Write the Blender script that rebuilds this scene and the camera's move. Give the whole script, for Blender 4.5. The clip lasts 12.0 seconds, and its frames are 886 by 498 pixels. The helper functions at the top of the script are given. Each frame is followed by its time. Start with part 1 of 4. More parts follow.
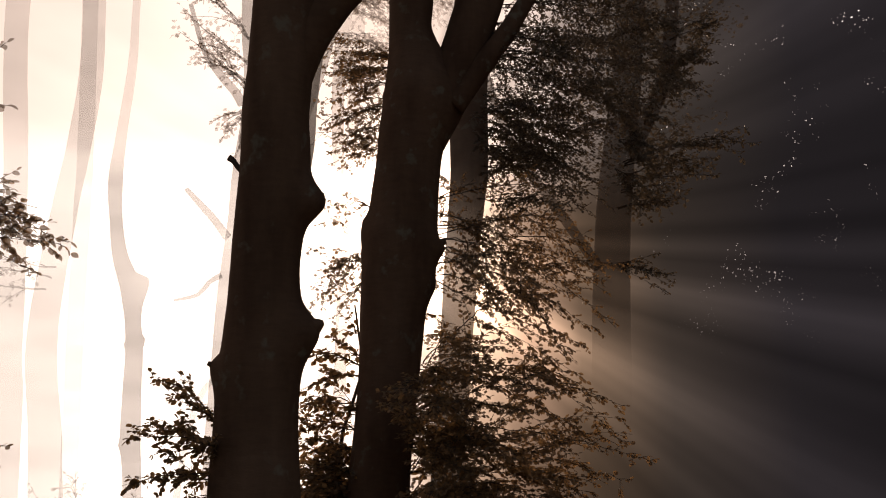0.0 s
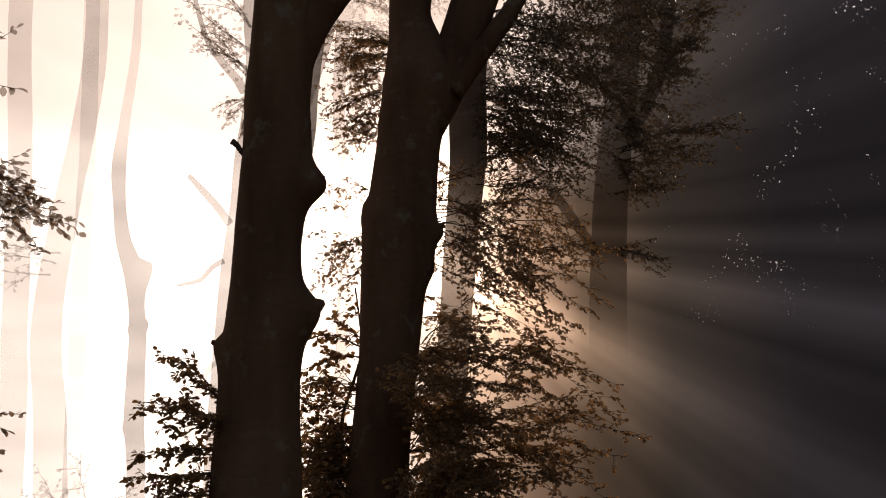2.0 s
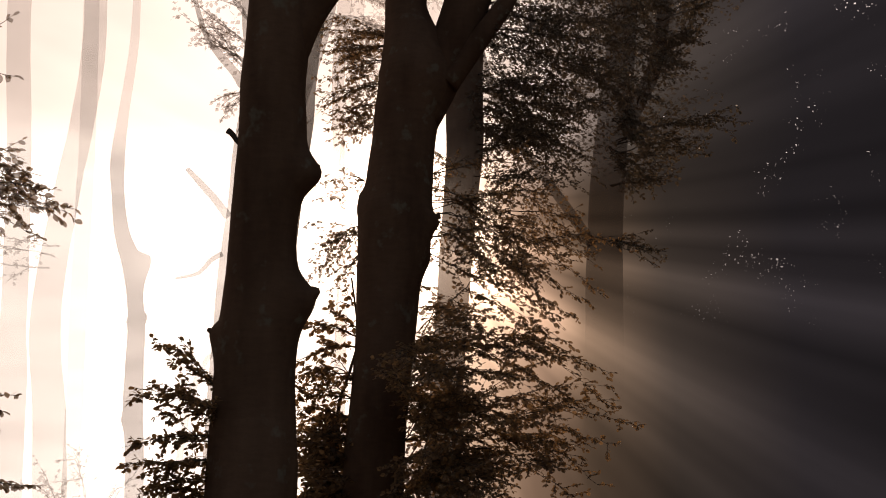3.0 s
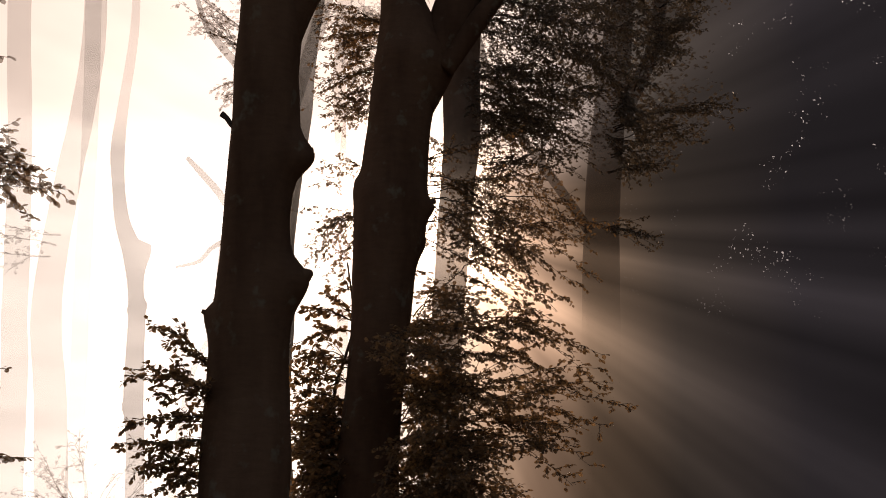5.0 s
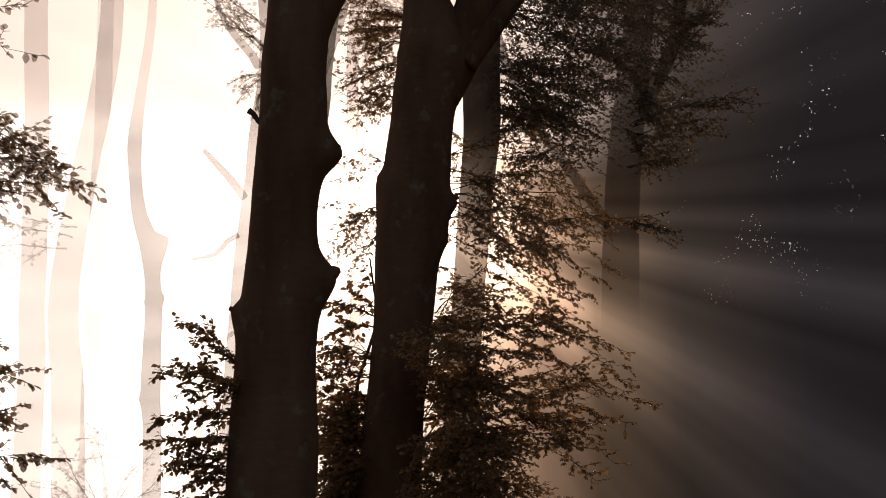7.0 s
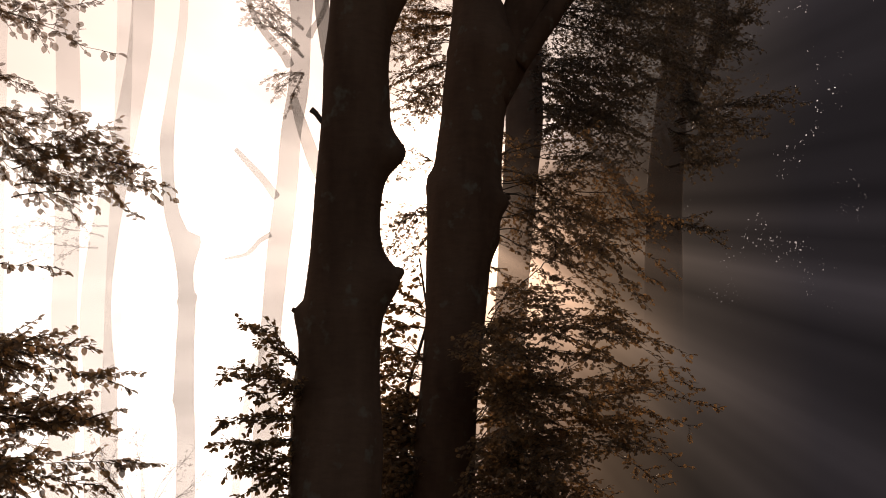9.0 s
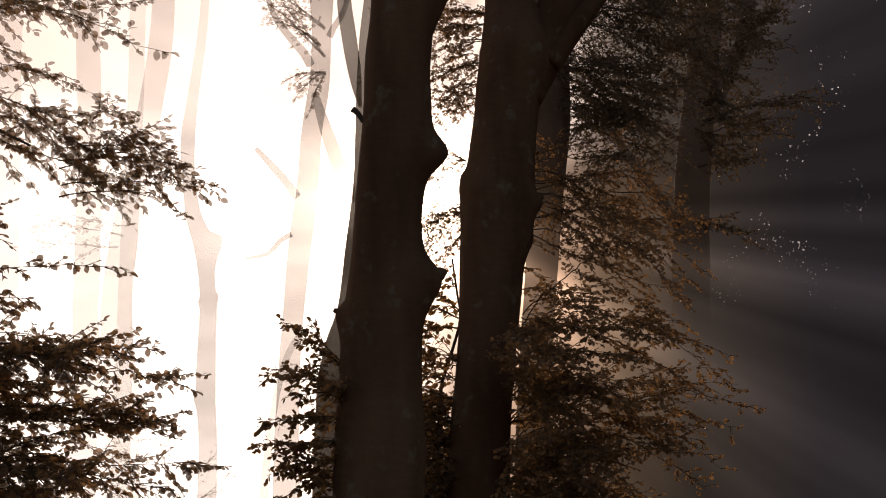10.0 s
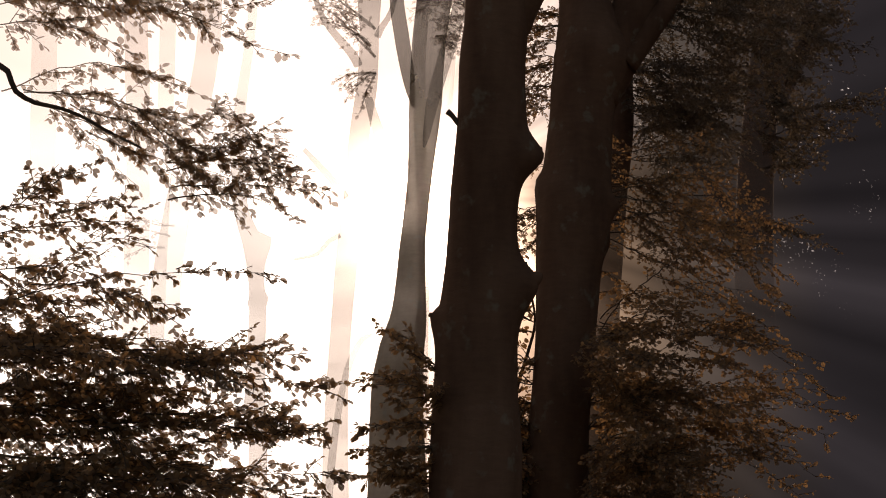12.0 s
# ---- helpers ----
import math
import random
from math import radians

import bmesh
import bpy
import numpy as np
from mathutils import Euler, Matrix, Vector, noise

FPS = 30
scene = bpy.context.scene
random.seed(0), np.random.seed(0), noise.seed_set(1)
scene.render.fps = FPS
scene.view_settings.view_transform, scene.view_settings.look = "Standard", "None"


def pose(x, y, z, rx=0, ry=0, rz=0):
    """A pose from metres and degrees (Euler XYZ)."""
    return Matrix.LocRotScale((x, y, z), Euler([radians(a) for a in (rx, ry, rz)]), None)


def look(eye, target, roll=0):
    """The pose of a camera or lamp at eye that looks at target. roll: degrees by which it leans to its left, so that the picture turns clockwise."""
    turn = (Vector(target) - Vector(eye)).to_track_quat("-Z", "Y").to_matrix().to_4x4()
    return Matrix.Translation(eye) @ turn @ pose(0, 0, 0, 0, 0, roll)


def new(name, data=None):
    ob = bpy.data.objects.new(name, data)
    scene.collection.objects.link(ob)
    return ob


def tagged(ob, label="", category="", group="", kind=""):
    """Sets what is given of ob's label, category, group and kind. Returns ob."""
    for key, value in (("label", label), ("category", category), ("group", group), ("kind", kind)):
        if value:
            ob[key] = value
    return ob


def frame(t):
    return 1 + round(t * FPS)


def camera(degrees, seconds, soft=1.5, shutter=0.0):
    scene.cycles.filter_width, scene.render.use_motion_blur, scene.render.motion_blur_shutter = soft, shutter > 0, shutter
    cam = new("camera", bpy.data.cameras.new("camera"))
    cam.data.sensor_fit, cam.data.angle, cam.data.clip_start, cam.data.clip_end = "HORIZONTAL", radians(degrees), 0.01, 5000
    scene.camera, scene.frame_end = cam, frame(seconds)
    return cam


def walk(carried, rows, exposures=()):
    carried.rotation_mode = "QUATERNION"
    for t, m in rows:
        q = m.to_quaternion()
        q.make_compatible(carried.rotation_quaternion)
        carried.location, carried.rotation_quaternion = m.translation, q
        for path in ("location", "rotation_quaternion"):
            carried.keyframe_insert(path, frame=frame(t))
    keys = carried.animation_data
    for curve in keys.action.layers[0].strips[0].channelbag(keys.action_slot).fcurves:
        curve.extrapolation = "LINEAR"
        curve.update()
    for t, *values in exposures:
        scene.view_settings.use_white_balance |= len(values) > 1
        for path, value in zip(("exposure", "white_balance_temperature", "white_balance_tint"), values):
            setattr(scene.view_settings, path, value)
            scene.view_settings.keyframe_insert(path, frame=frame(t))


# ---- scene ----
# ---- camera ----
cam = camera(41.8, 12.0, soft=1.0)
METRES, EYE, TILT, LEAN, TURN = 1.9, 1.6, 14.5, 0.0, 0.0
ROWS = [
    (0.0, 0.0, 0.0, 0.0, 0.0, 0.0, -0.0),
    (0.5, 0.0037, -0.0309, -0.0041, 0.03, -0.15, 0.01),
    (1.0, 0.0046, -0.0589, -0.0043, 0.04, -0.32, -0.05),
    (1.5, 0.0068, -0.0829, -0.0148, 0.05, -0.43, -0.02),
    (2.0, 0.0125, -0.0999, -0.0298, 0.07, -0.5, -0.03),
    (2.5, 0.021, -0.1155, -0.0467, 0.06, -0.57, -0.02),
    (3.0, 0.0358, -0.13, -0.0611, 0.1, -0.65, -0.01),
    (5.0, 0.0827, -0.1602, -0.1036, 0.35, -0.96, 0.07),
    (5.5, 0.0768, -0.1644, -0.1002, 0.45, -1.1, 0.04),
    (6.0, 0.0648, -0.1638, -0.0925, 0.52, -1.24, -0.0),
    (6.5, 0.0416, -0.1612, -0.0824, 0.6, -1.38, -0.06),
    (8.5, -0.1464, -0.1186, -0.0651, 0.9, -1.56, -0.23),
    (9.0, -0.2112, -0.1095, -0.0678, 0.95, -1.54, -0.18),
    (9.5, -0.2862, -0.0991, -0.0685, 1.0, -1.55, -0.19),
    (10.0, -0.3548, -0.0872, -0.0663, 1.09, -1.56, -0.23),
    (10.5, -0.4338, -0.0723, -0.0647, 1.19, -1.52, -0.31),
    (11.0, -0.5183, -0.0673, -0.0575, 1.17, -1.56, -0.42),
    (11.5, -0.5941, -0.0602, -0.0566, 1.38, -1.53, -0.41),
    (12.0, -0.6694, -0.0524, -0.0531, 1.51, -1.59, -0.47),
]

walk(cam, [(t, pose(0, 0, EYE, TILT, LEAN, TURN) @ pose(METRES * x, METRES * y, METRES * z, 90 + pitch, roll, yaw)) for t, x, y, z, yaw, pitch, roll in ROWS],
     [(0.0, 0.03, 8420, 29.5), (6.5, 0.06, 8420, 29.5), (9.0, 0.12, 8420, 29.5), (12.0, 0.22, 8420, 29.5)])

# ---- sky and sun ----
SUN_AZ, SUN_EL = -2.7, 15.5          # degrees right of straight ahead, degrees up
SKY_STRENGTH, SUN_STRENGTH = 0.1, 1.7

class Nodes:
    """A short way to write node trees."""

    def __init__(self, name, owner=None):
        self.mat = owner or bpy.data.materials.new(name)
        self.mat.use_nodes = True
        self.tree = self.mat.node_tree
        self.tree.nodes.clear()

    def node(self, kind, **values):
        n = self.tree.nodes.new(kind)
        for key, value in values.items():
            setattr(n, key, value)
        return n

    def link(self, a, b):
        self.tree.links.new(a, b)

    def put(self, socket, value):
        if isinstance(value, (int, float, tuple)):
            socket.default_value = value
        else:
            self.link(value, socket)

    def math(self, op, a, b=0.0, c=0.0):
        n = self.node("ShaderNodeMath", operation=op)
        for socket, value in zip(n.inputs, (a, b, c)):
            self.put(socket, value)
        return n.outputs[0]

    def noise(self, vector, scale, detail=4.0, rough=0.55):
        n = self.node("ShaderNodeTexNoise")
        self.link(vector, n.inputs["Vector"])
        n.inputs["Scale"].default_value, n.inputs["Detail"].default_value, n.inputs["Roughness"].default_value = scale, detail, rough
        return n.outputs[0]

    def ramp(self, fac, stops):
        n = self.node("ShaderNodeValToRGB")
        el = n.color_ramp.elements
        while len(el) < len(stops):
            el.new(0.5)
        for e, (at, col) in zip(el, stops):
            e.position, e.color = at, (*col, 1.0)
        self.link(fac, n.inputs[0])
        return n.outputs[0]

    def mix(self, fac, a, b, blend="MIX"):
        n = self.node("ShaderNodeMix", data_type="RGBA", blend_type=blend)
        self.put(n.inputs[0], fac)
        for socket, value in ((n.inputs[6], a), (n.inputs[7], b)):
            self.put(socket, (*value, 1.0) if isinstance(value, tuple) else value)
        return n.outputs[2]

    def stretched(self, x, y, z):
        co = self.node("ShaderNodeTexCoord").outputs["Object"]
        m = self.node("ShaderNodeMapping")
        m.inputs["Scale"].default_value = (x, y, z)
        self.link(co, m.inputs[0])
        return m.outputs[0]

    def finish(self, shader, clear=0.0, beam_swing=0.0, glare_zone=None):
        """clear: the share of light that passes, see-through standing in for drifting mist; then how much that share
        varies in slanting bands, imitating light shafts; last, the share in a zone that imitates glare, and its lower
        and upper height.
        """
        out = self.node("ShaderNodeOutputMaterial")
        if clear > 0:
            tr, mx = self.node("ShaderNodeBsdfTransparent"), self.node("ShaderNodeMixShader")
            # slanting bands let more background through, imitating light shafts across the surface
            noise_map = self.node("ShaderNodeMapping")
            noise_map.inputs["Rotation"].default_value, noise_map.inputs["Scale"].default_value = (0, radians(28), 0), (0.25, 0.25, 1.1)
            self.link(self.node("ShaderNodeTexCoord").outputs["Object"], noise_map.inputs[0])
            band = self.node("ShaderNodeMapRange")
            self.link(self.noise(noise_map.outputs[0], 1.0, 3.0), band.inputs[0])
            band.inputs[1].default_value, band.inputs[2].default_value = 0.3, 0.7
            band.inputs[3].default_value, band.inputs[4].default_value = max(0.0, clear - beam_swing), min(0.97, clear + beam_swing)
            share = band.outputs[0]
            # more see-through at some heights, imitating sun glare in front of the trunk
            if glare_zone:
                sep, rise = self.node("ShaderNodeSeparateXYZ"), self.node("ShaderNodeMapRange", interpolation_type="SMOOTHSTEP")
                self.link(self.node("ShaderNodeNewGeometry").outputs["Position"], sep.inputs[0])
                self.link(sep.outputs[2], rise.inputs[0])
                rise.inputs[1].default_value, rise.inputs[2].default_value, rise.inputs[3].default_value, rise.inputs[4].default_value = glare_zone[1], glare_zone[2], glare_zone[0], 0.0
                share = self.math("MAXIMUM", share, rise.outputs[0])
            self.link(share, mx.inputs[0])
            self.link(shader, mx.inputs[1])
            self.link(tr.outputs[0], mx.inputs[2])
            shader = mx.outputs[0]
        self.link(shader, out.inputs[0])
        return self.mat


# backdrop tones by bearing; sunlit and shaded mist are painted in
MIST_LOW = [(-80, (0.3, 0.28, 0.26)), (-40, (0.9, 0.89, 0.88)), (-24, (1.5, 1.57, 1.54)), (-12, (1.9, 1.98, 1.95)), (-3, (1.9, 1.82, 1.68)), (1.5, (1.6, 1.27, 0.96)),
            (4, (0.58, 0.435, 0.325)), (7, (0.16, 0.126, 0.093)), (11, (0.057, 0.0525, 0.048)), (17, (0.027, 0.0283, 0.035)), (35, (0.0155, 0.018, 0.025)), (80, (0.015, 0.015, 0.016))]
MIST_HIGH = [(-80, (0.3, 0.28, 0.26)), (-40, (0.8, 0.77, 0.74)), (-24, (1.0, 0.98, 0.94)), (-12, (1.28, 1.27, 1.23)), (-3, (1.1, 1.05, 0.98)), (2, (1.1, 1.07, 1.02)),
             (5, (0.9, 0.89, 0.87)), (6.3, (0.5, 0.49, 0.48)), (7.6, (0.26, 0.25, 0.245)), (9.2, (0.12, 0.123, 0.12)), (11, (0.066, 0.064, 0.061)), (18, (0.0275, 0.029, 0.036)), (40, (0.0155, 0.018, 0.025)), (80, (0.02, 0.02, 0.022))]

# light shafts painted into the backdrop: degrees above the sun's level, half their brightness
PAINTED_SHAFTS = [(-90, 0.3), (-60, 0.42), (-45, 0.55), (-38, 0.86), (-31, 0.88), (-25, 0.5), (-19, 0.3), (-16, 0.45), (-13, 0.72), (-10, 0.33), (-7, 0.27), (-4.5, 0.52), (-2, 0.28),
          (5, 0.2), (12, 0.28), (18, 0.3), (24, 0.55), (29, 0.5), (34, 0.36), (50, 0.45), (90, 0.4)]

def mist_colour(n):
    """The far mist behind the wood, with light and shade painted in: white where the sun stands in it and over the
    clearing, dim where the wood is closed.
    """
    co = n.node("ShaderNodeTexCoord").outputs["Generated"]
    sep = n.node("ShaderNodeSeparateXYZ")
    n.link(co, sep.inputs[0])
    x, y, z = sep.outputs
    az = n.math("DEGREES", n.math("ARCTAN2", x, y))
    flat = n.math("SQRT", n.math("ADD", n.math("MULTIPLY", x, x), n.math("MULTIPLY", y, y)))
    el = n.math("DEGREES", n.math("ARCTAN2", z, flat))
    fac = n.math("DIVIDE", n.math("ADD", az, 80.0), 160.0)

    def stops(rows):
        return [((a + 80.0) / 160.0, tuple(v / 4.0 for v in c)) for a, c in rows]

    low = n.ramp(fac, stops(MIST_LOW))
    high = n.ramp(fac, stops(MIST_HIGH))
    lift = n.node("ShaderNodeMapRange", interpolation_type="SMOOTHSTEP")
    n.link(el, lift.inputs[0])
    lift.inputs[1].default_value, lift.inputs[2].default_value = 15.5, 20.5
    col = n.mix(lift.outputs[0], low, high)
    # shafts that fan out from the sun, painted into the backdrop colour
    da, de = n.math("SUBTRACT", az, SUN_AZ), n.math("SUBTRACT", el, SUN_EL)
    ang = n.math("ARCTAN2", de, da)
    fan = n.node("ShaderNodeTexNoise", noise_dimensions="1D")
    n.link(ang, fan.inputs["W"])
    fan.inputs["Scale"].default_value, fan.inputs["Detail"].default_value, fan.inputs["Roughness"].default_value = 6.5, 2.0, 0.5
    painted_beams = n.ramp(n.math("DIVIDE", n.math("ADD", n.math("DEGREES", ang), 90.0), 180.0), [((a + 90.0) / 180.0, (v,) * 3) for a, v in PAINTED_SHAFTS])
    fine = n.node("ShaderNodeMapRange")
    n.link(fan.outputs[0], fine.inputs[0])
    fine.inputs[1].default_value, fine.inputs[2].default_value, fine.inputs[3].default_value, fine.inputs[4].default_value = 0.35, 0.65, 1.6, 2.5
    painted_shaft = n.node("ShaderNodeMath", operation="MULTIPLY")
    n.link(painted_beams, painted_shaft.inputs[0])
    n.link(fine.outputs[0], painted_shaft.inputs[1])
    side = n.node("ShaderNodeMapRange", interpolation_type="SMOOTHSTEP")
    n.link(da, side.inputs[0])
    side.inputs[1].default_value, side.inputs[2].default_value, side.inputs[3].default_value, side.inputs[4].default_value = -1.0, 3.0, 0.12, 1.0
    col = n.mix(side.outputs[0], col, n.mix(1.0, col, painted_shaft.outputs[0], "MULTIPLY"))
    # backdrop painted dimmer low down on the right
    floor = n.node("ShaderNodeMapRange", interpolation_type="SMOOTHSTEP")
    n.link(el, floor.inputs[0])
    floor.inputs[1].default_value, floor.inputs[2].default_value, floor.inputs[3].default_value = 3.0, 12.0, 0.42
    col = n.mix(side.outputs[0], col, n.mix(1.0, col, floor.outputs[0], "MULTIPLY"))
    # the sun's glare, painted into the mist colour
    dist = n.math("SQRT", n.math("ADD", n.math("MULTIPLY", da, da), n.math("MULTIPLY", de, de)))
    painted_glare = n.math("EXPONENT", n.math("MULTIPLY", n.math("POWER", n.math("DIVIDE", dist, 3.2), 2.0), -1.0))
    col = n.mix(1.0, col, n.mix(painted_glare, (0.0, 0.0, 0.0), (1.5, 1.38, 1.2)), "ADD")
    # slow drifts
    noise_map = n.node("ShaderNodeMapping")
    noise_map.inputs["Scale"].default_value = (3.2, 3.2, 7.2)
    n.link(co, noise_map.inputs[0])
    drift = n.noise(noise_map.outputs[0], 1.0, 4.0)
    col = n.mix(1.0, col, n.ramp(drift, [(0.3, (0.8,) * 3), (0.7, (1.0,) * 3)]), "MULTIPLY")
    # bright specks painted in clusters, for sky seen through a far canopy
    def window(value, a, b):
        m = n.node("ShaderNodeMapRange", interpolation_type="SMOOTHSTEP")
        n.link(value, m.inputs[0])
        m.inputs[1].default_value, m.inputs[2].default_value = a, b
        return m.outputs[0]

    painted_glints = n.math("MULTIPLY", window(n.noise(co, 460.0, 2.0), 0.65, 0.71), window(n.noise(co, 24.0, 4.0, 0.65), 0.56, 0.66))
    painted_glints = n.math("MULTIPLY", painted_glints, n.math("MULTIPLY", window(az, 8.0, 12.0), window(el, 8.0, 22.0)))
    col = n.mix(1.0, col, n.mix(painted_glints, (0.0, 0.0, 0.0), (0.34, 0.35, 0.37)), "ADD")
    # it hides the sky ahead, up to above the crowns
    ahead = n.node("ShaderNodeMapRange", interpolation_type="SMOOTHSTEP")
    n.link(n.math("ABSOLUTE", az), ahead.inputs[0])
    ahead.inputs[1].default_value, ahead.inputs[2].default_value, ahead.inputs[3].default_value, ahead.inputs[4].default_value = 70.0, 110.0, 1.0, 0.0
    below = n.node("ShaderNodeMapRange", interpolation_type="SMOOTHSTEP")
    n.link(el, below.inputs[0])
    below.inputs[1].default_value, below.inputs[2].default_value, below.inputs[3].default_value, below.inputs[4].default_value = 35.0, 60.0, 1.0, 0.0
    return col, n.math("MULTIPLY", ahead.outputs[0], below.outputs[0])


world = bpy.data.worlds.new("forest_sky")
scene.world = world
w = Nodes("forest_sky", world)
sky = w.node("ShaderNodeTexSky")
sky.sky_type, sky.sun_disc = "NISHITA", False
sky.sun_elevation, sky.sun_rotation = radians(SUN_EL), radians(SUN_AZ)
sky.air_density, sky.dust_density = 1.0, 3.0
open_sky, far_mist, over = w.node("ShaderNodeBackground"), w.node("ShaderNodeBackground"), w.node("ShaderNodeMixShader")
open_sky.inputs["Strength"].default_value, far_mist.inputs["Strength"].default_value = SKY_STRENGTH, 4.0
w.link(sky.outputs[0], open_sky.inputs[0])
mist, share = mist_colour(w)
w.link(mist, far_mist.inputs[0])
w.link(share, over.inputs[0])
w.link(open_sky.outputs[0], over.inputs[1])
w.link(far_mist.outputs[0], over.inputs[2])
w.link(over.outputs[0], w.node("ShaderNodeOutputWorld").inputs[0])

sun_data = bpy.data.lights.new("sun", "SUN")
sun_data.energy, sun_data.angle, sun_data.color = SUN_STRENGTH, radians(3.0), (1.0, 0.86, 0.68)
sun = new("sun", sun_data)
SUN_DIR = Vector((math.sin(radians(SUN_AZ)) * math.cos(radians(SUN_EL)), math.cos(radians(SUN_AZ)) * math.cos(radians(SUN_EL)), math.sin(radians(SUN_EL))))
sun.matrix_world = look(SUN_DIR * 60, (0, 0, 0))


# ---- materials ----
def bark_material(name, dark, light, clear=0.0, glare_zone=None):
    """Smooth beech bark: cloudy grey, lichen patches, fine cross wrinkles."""
    n = Nodes(name)
    co = n.stretched(1, 1, 1)
    tall = n.stretched(1.0, 1.0, 0.25)
    ring = n.stretched(1.0, 1.0, 3.0)
    cloud = n.noise(tall, 3.0, 5.0)
    grain = n.noise(ring, 9.0, 6.0, 0.65)
    patch = n.noise(co, 5.5, 3.0, 0.6)
    base = n.ramp(cloud, [(0.3, dark), (0.72, light)])
    base = n.mix(n.ramp(grain, [(0.4, (0.0,) * 3), (0.8, (0.3,) * 3)]), base, tuple(c * 0.5 for c in dark))
    base = n.mix(n.ramp(patch, [(0.6, (0.0,) * 3), (0.7, (0.4,) * 3)]), base, (0.19, 0.2, 0.15))
    p = n.node("ShaderNodeBsdfPrincipled")
    n.link(base, p.inputs["Base Color"])
    p.inputs["Roughness"].default_value = 0.82
    p.inputs["Specular IOR Level"].default_value = 0.04
    b = n.node("ShaderNodeBump")
    b.inputs["Strength"].default_value, b.inputs["Distance"].default_value = 0.45, 0.008
    n.link(n.math("ADD", grain, n.math("MULTIPLY", patch, 0.7)), b.inputs["Height"])
    n.link(b.outputs[0], p.inputs["Normal"])
    return n.finish(p.outputs[0], clear, min(0.08, (1 - clear) * 0.3), glare_zone)


def leaf_material(name, dark, light, thin, share=0.4, clear=0.0):
    """Beech leaves turning brown: each its own tint, light shines through."""
    n = Nodes(name)
    geo = n.node("ShaderNodeNewGeometry")
    own = n.node("ShaderNodeObjectInfo").outputs["Random"]
    tint = n.ramp(n.math("FRACT", n.math("ADD", geo.outputs["Random Per Island"], own)), [(0.0, dark), (0.75, light), (1.0, tuple(c * 1.3 for c in thin))])
    vein = n.noise(n.stretched(1, 1, 1), 60.0, 3.0)
    tint = n.mix(n.math("MULTIPLY", vein, 0.4), tint, dark)
    p = n.node("ShaderNodeBsdfPrincipled")
    n.link(tint, p.inputs["Base Color"])
    p.inputs["Roughness"].default_value = 0.55
    p.inputs["Specular IOR Level"].default_value = 0.25
    t = n.node("ShaderNodeBsdfTranslucent")
    n.link(n.mix(0.6, tint, thin), t.inputs[0])
    mx = n.node("ShaderNodeMixShader")
    mx.inputs[0].default_value = share
    n.link(p.outputs[0], mx.inputs[1])
    n.link(t.outputs[0], mx.inputs[2])
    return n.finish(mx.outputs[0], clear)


def litter_material():
    """Forest floor: fallen beech leaves over dark soil."""
    n = Nodes("leaf_litter")
    co = n.stretched(1, 1, 1)
    vor = n.node("ShaderNodeTexVoronoi")
    n.link(co, vor.inputs["Vector"])
    vor.inputs["Scale"].default_value = 14.0
    big = n.noise(co, 0.35, 4.0)
    col = n.ramp(vor.outputs["Color"], [(0.2, (0.05, 0.03, 0.018)), (0.55, (0.13, 0.075, 0.035)), (0.85, (0.2, 0.11, 0.05))])
    col = n.mix(n.ramp(big, [(0.4, (0.0,) * 3), (0.7, (0.6,) * 3)]), col, (0.045, 0.04, 0.025))
    p = n.node("ShaderNodeBsdfPrincipled")
    n.link(col, p.inputs["Base Color"])
    p.inputs["Roughness"].default_value = 0.9
    b = n.node("ShaderNodeBump")
    b.inputs["Strength"].default_value, b.inputs["Distance"].default_value = 0.8, 0.03
    n.link(vor.outputs["Distance"], b.inputs["Height"])
    n.link(b.outputs[0], p.inputs["Normal"])
    return n.finish(p.outputs[0])


# the second bark is a paler, creamier copy, painted for warm haze
BEECH, HAZED_BEECH = ((0.082, 0.044, 0.027), (0.165, 0.098, 0.062)), ((0.16, 0.12, 0.078), (0.32, 0.24, 0.15))
BARK = bark_material("beech_bark", *BEECH)
# more see-through low down, imitating rays and glare before the trunk
BARK_SHEER_GLARE = bark_material("beech_bark_sheer_for_glare", *BEECH, 0.08, (0.36, 4.0, 6.2))
# vanishes low down, as if light shafts crossed in front
BARK_SHEER_SHAFT = bark_material("beech_bark_sheer_for_shaft", *BEECH, 0.52, (0.99, 3.4, 5.8))
# more see-through upwards, imitating sun glare over these two trunks
BARK_FORK = bark_material("beech_bark_fork_sheer_for_glare", *HAZED_BEECH, 0.15, (0.42, 8.0, 4.5))
BARK_KNOB = bark_material("beech_bark_knob_sheer_for_glare", *HAZED_BEECH, 0.66, (0.86, 7.6, 4.9))
# see-through shares imitate mist in front of each tree
BARK_SHEER_MIST = [bark_material("beech_bark_sheer_for_mist", *HAZED_BEECH, share) for share in (0.3, 0.66, 0.8, 0.88)]
TWIG = bark_material("twig_bark", (0.06, 0.045, 0.035), (0.12, 0.09, 0.07))
# tawny leaves, and a darker, less translucent copy painted for leaves in shade
TAWNY, SHADED = ((0.108, 0.073, 0.044), (0.2, 0.136, 0.076), (0.44, 0.25, 0.11), 0.44), ((0.085, 0.07, 0.051), (0.155, 0.122, 0.086), (0.19, 0.14, 0.09), 0.3)
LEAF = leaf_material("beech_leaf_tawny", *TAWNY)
# see-through leaves, so the bright background lifts them like haze
LEAF_SHEER_MIST = [leaf_material("beech_leaf_tawny_sheer_for_mist", *TAWNY, share) for share in (0.08, 0.15, 0.3, 0.55, 0.72)]
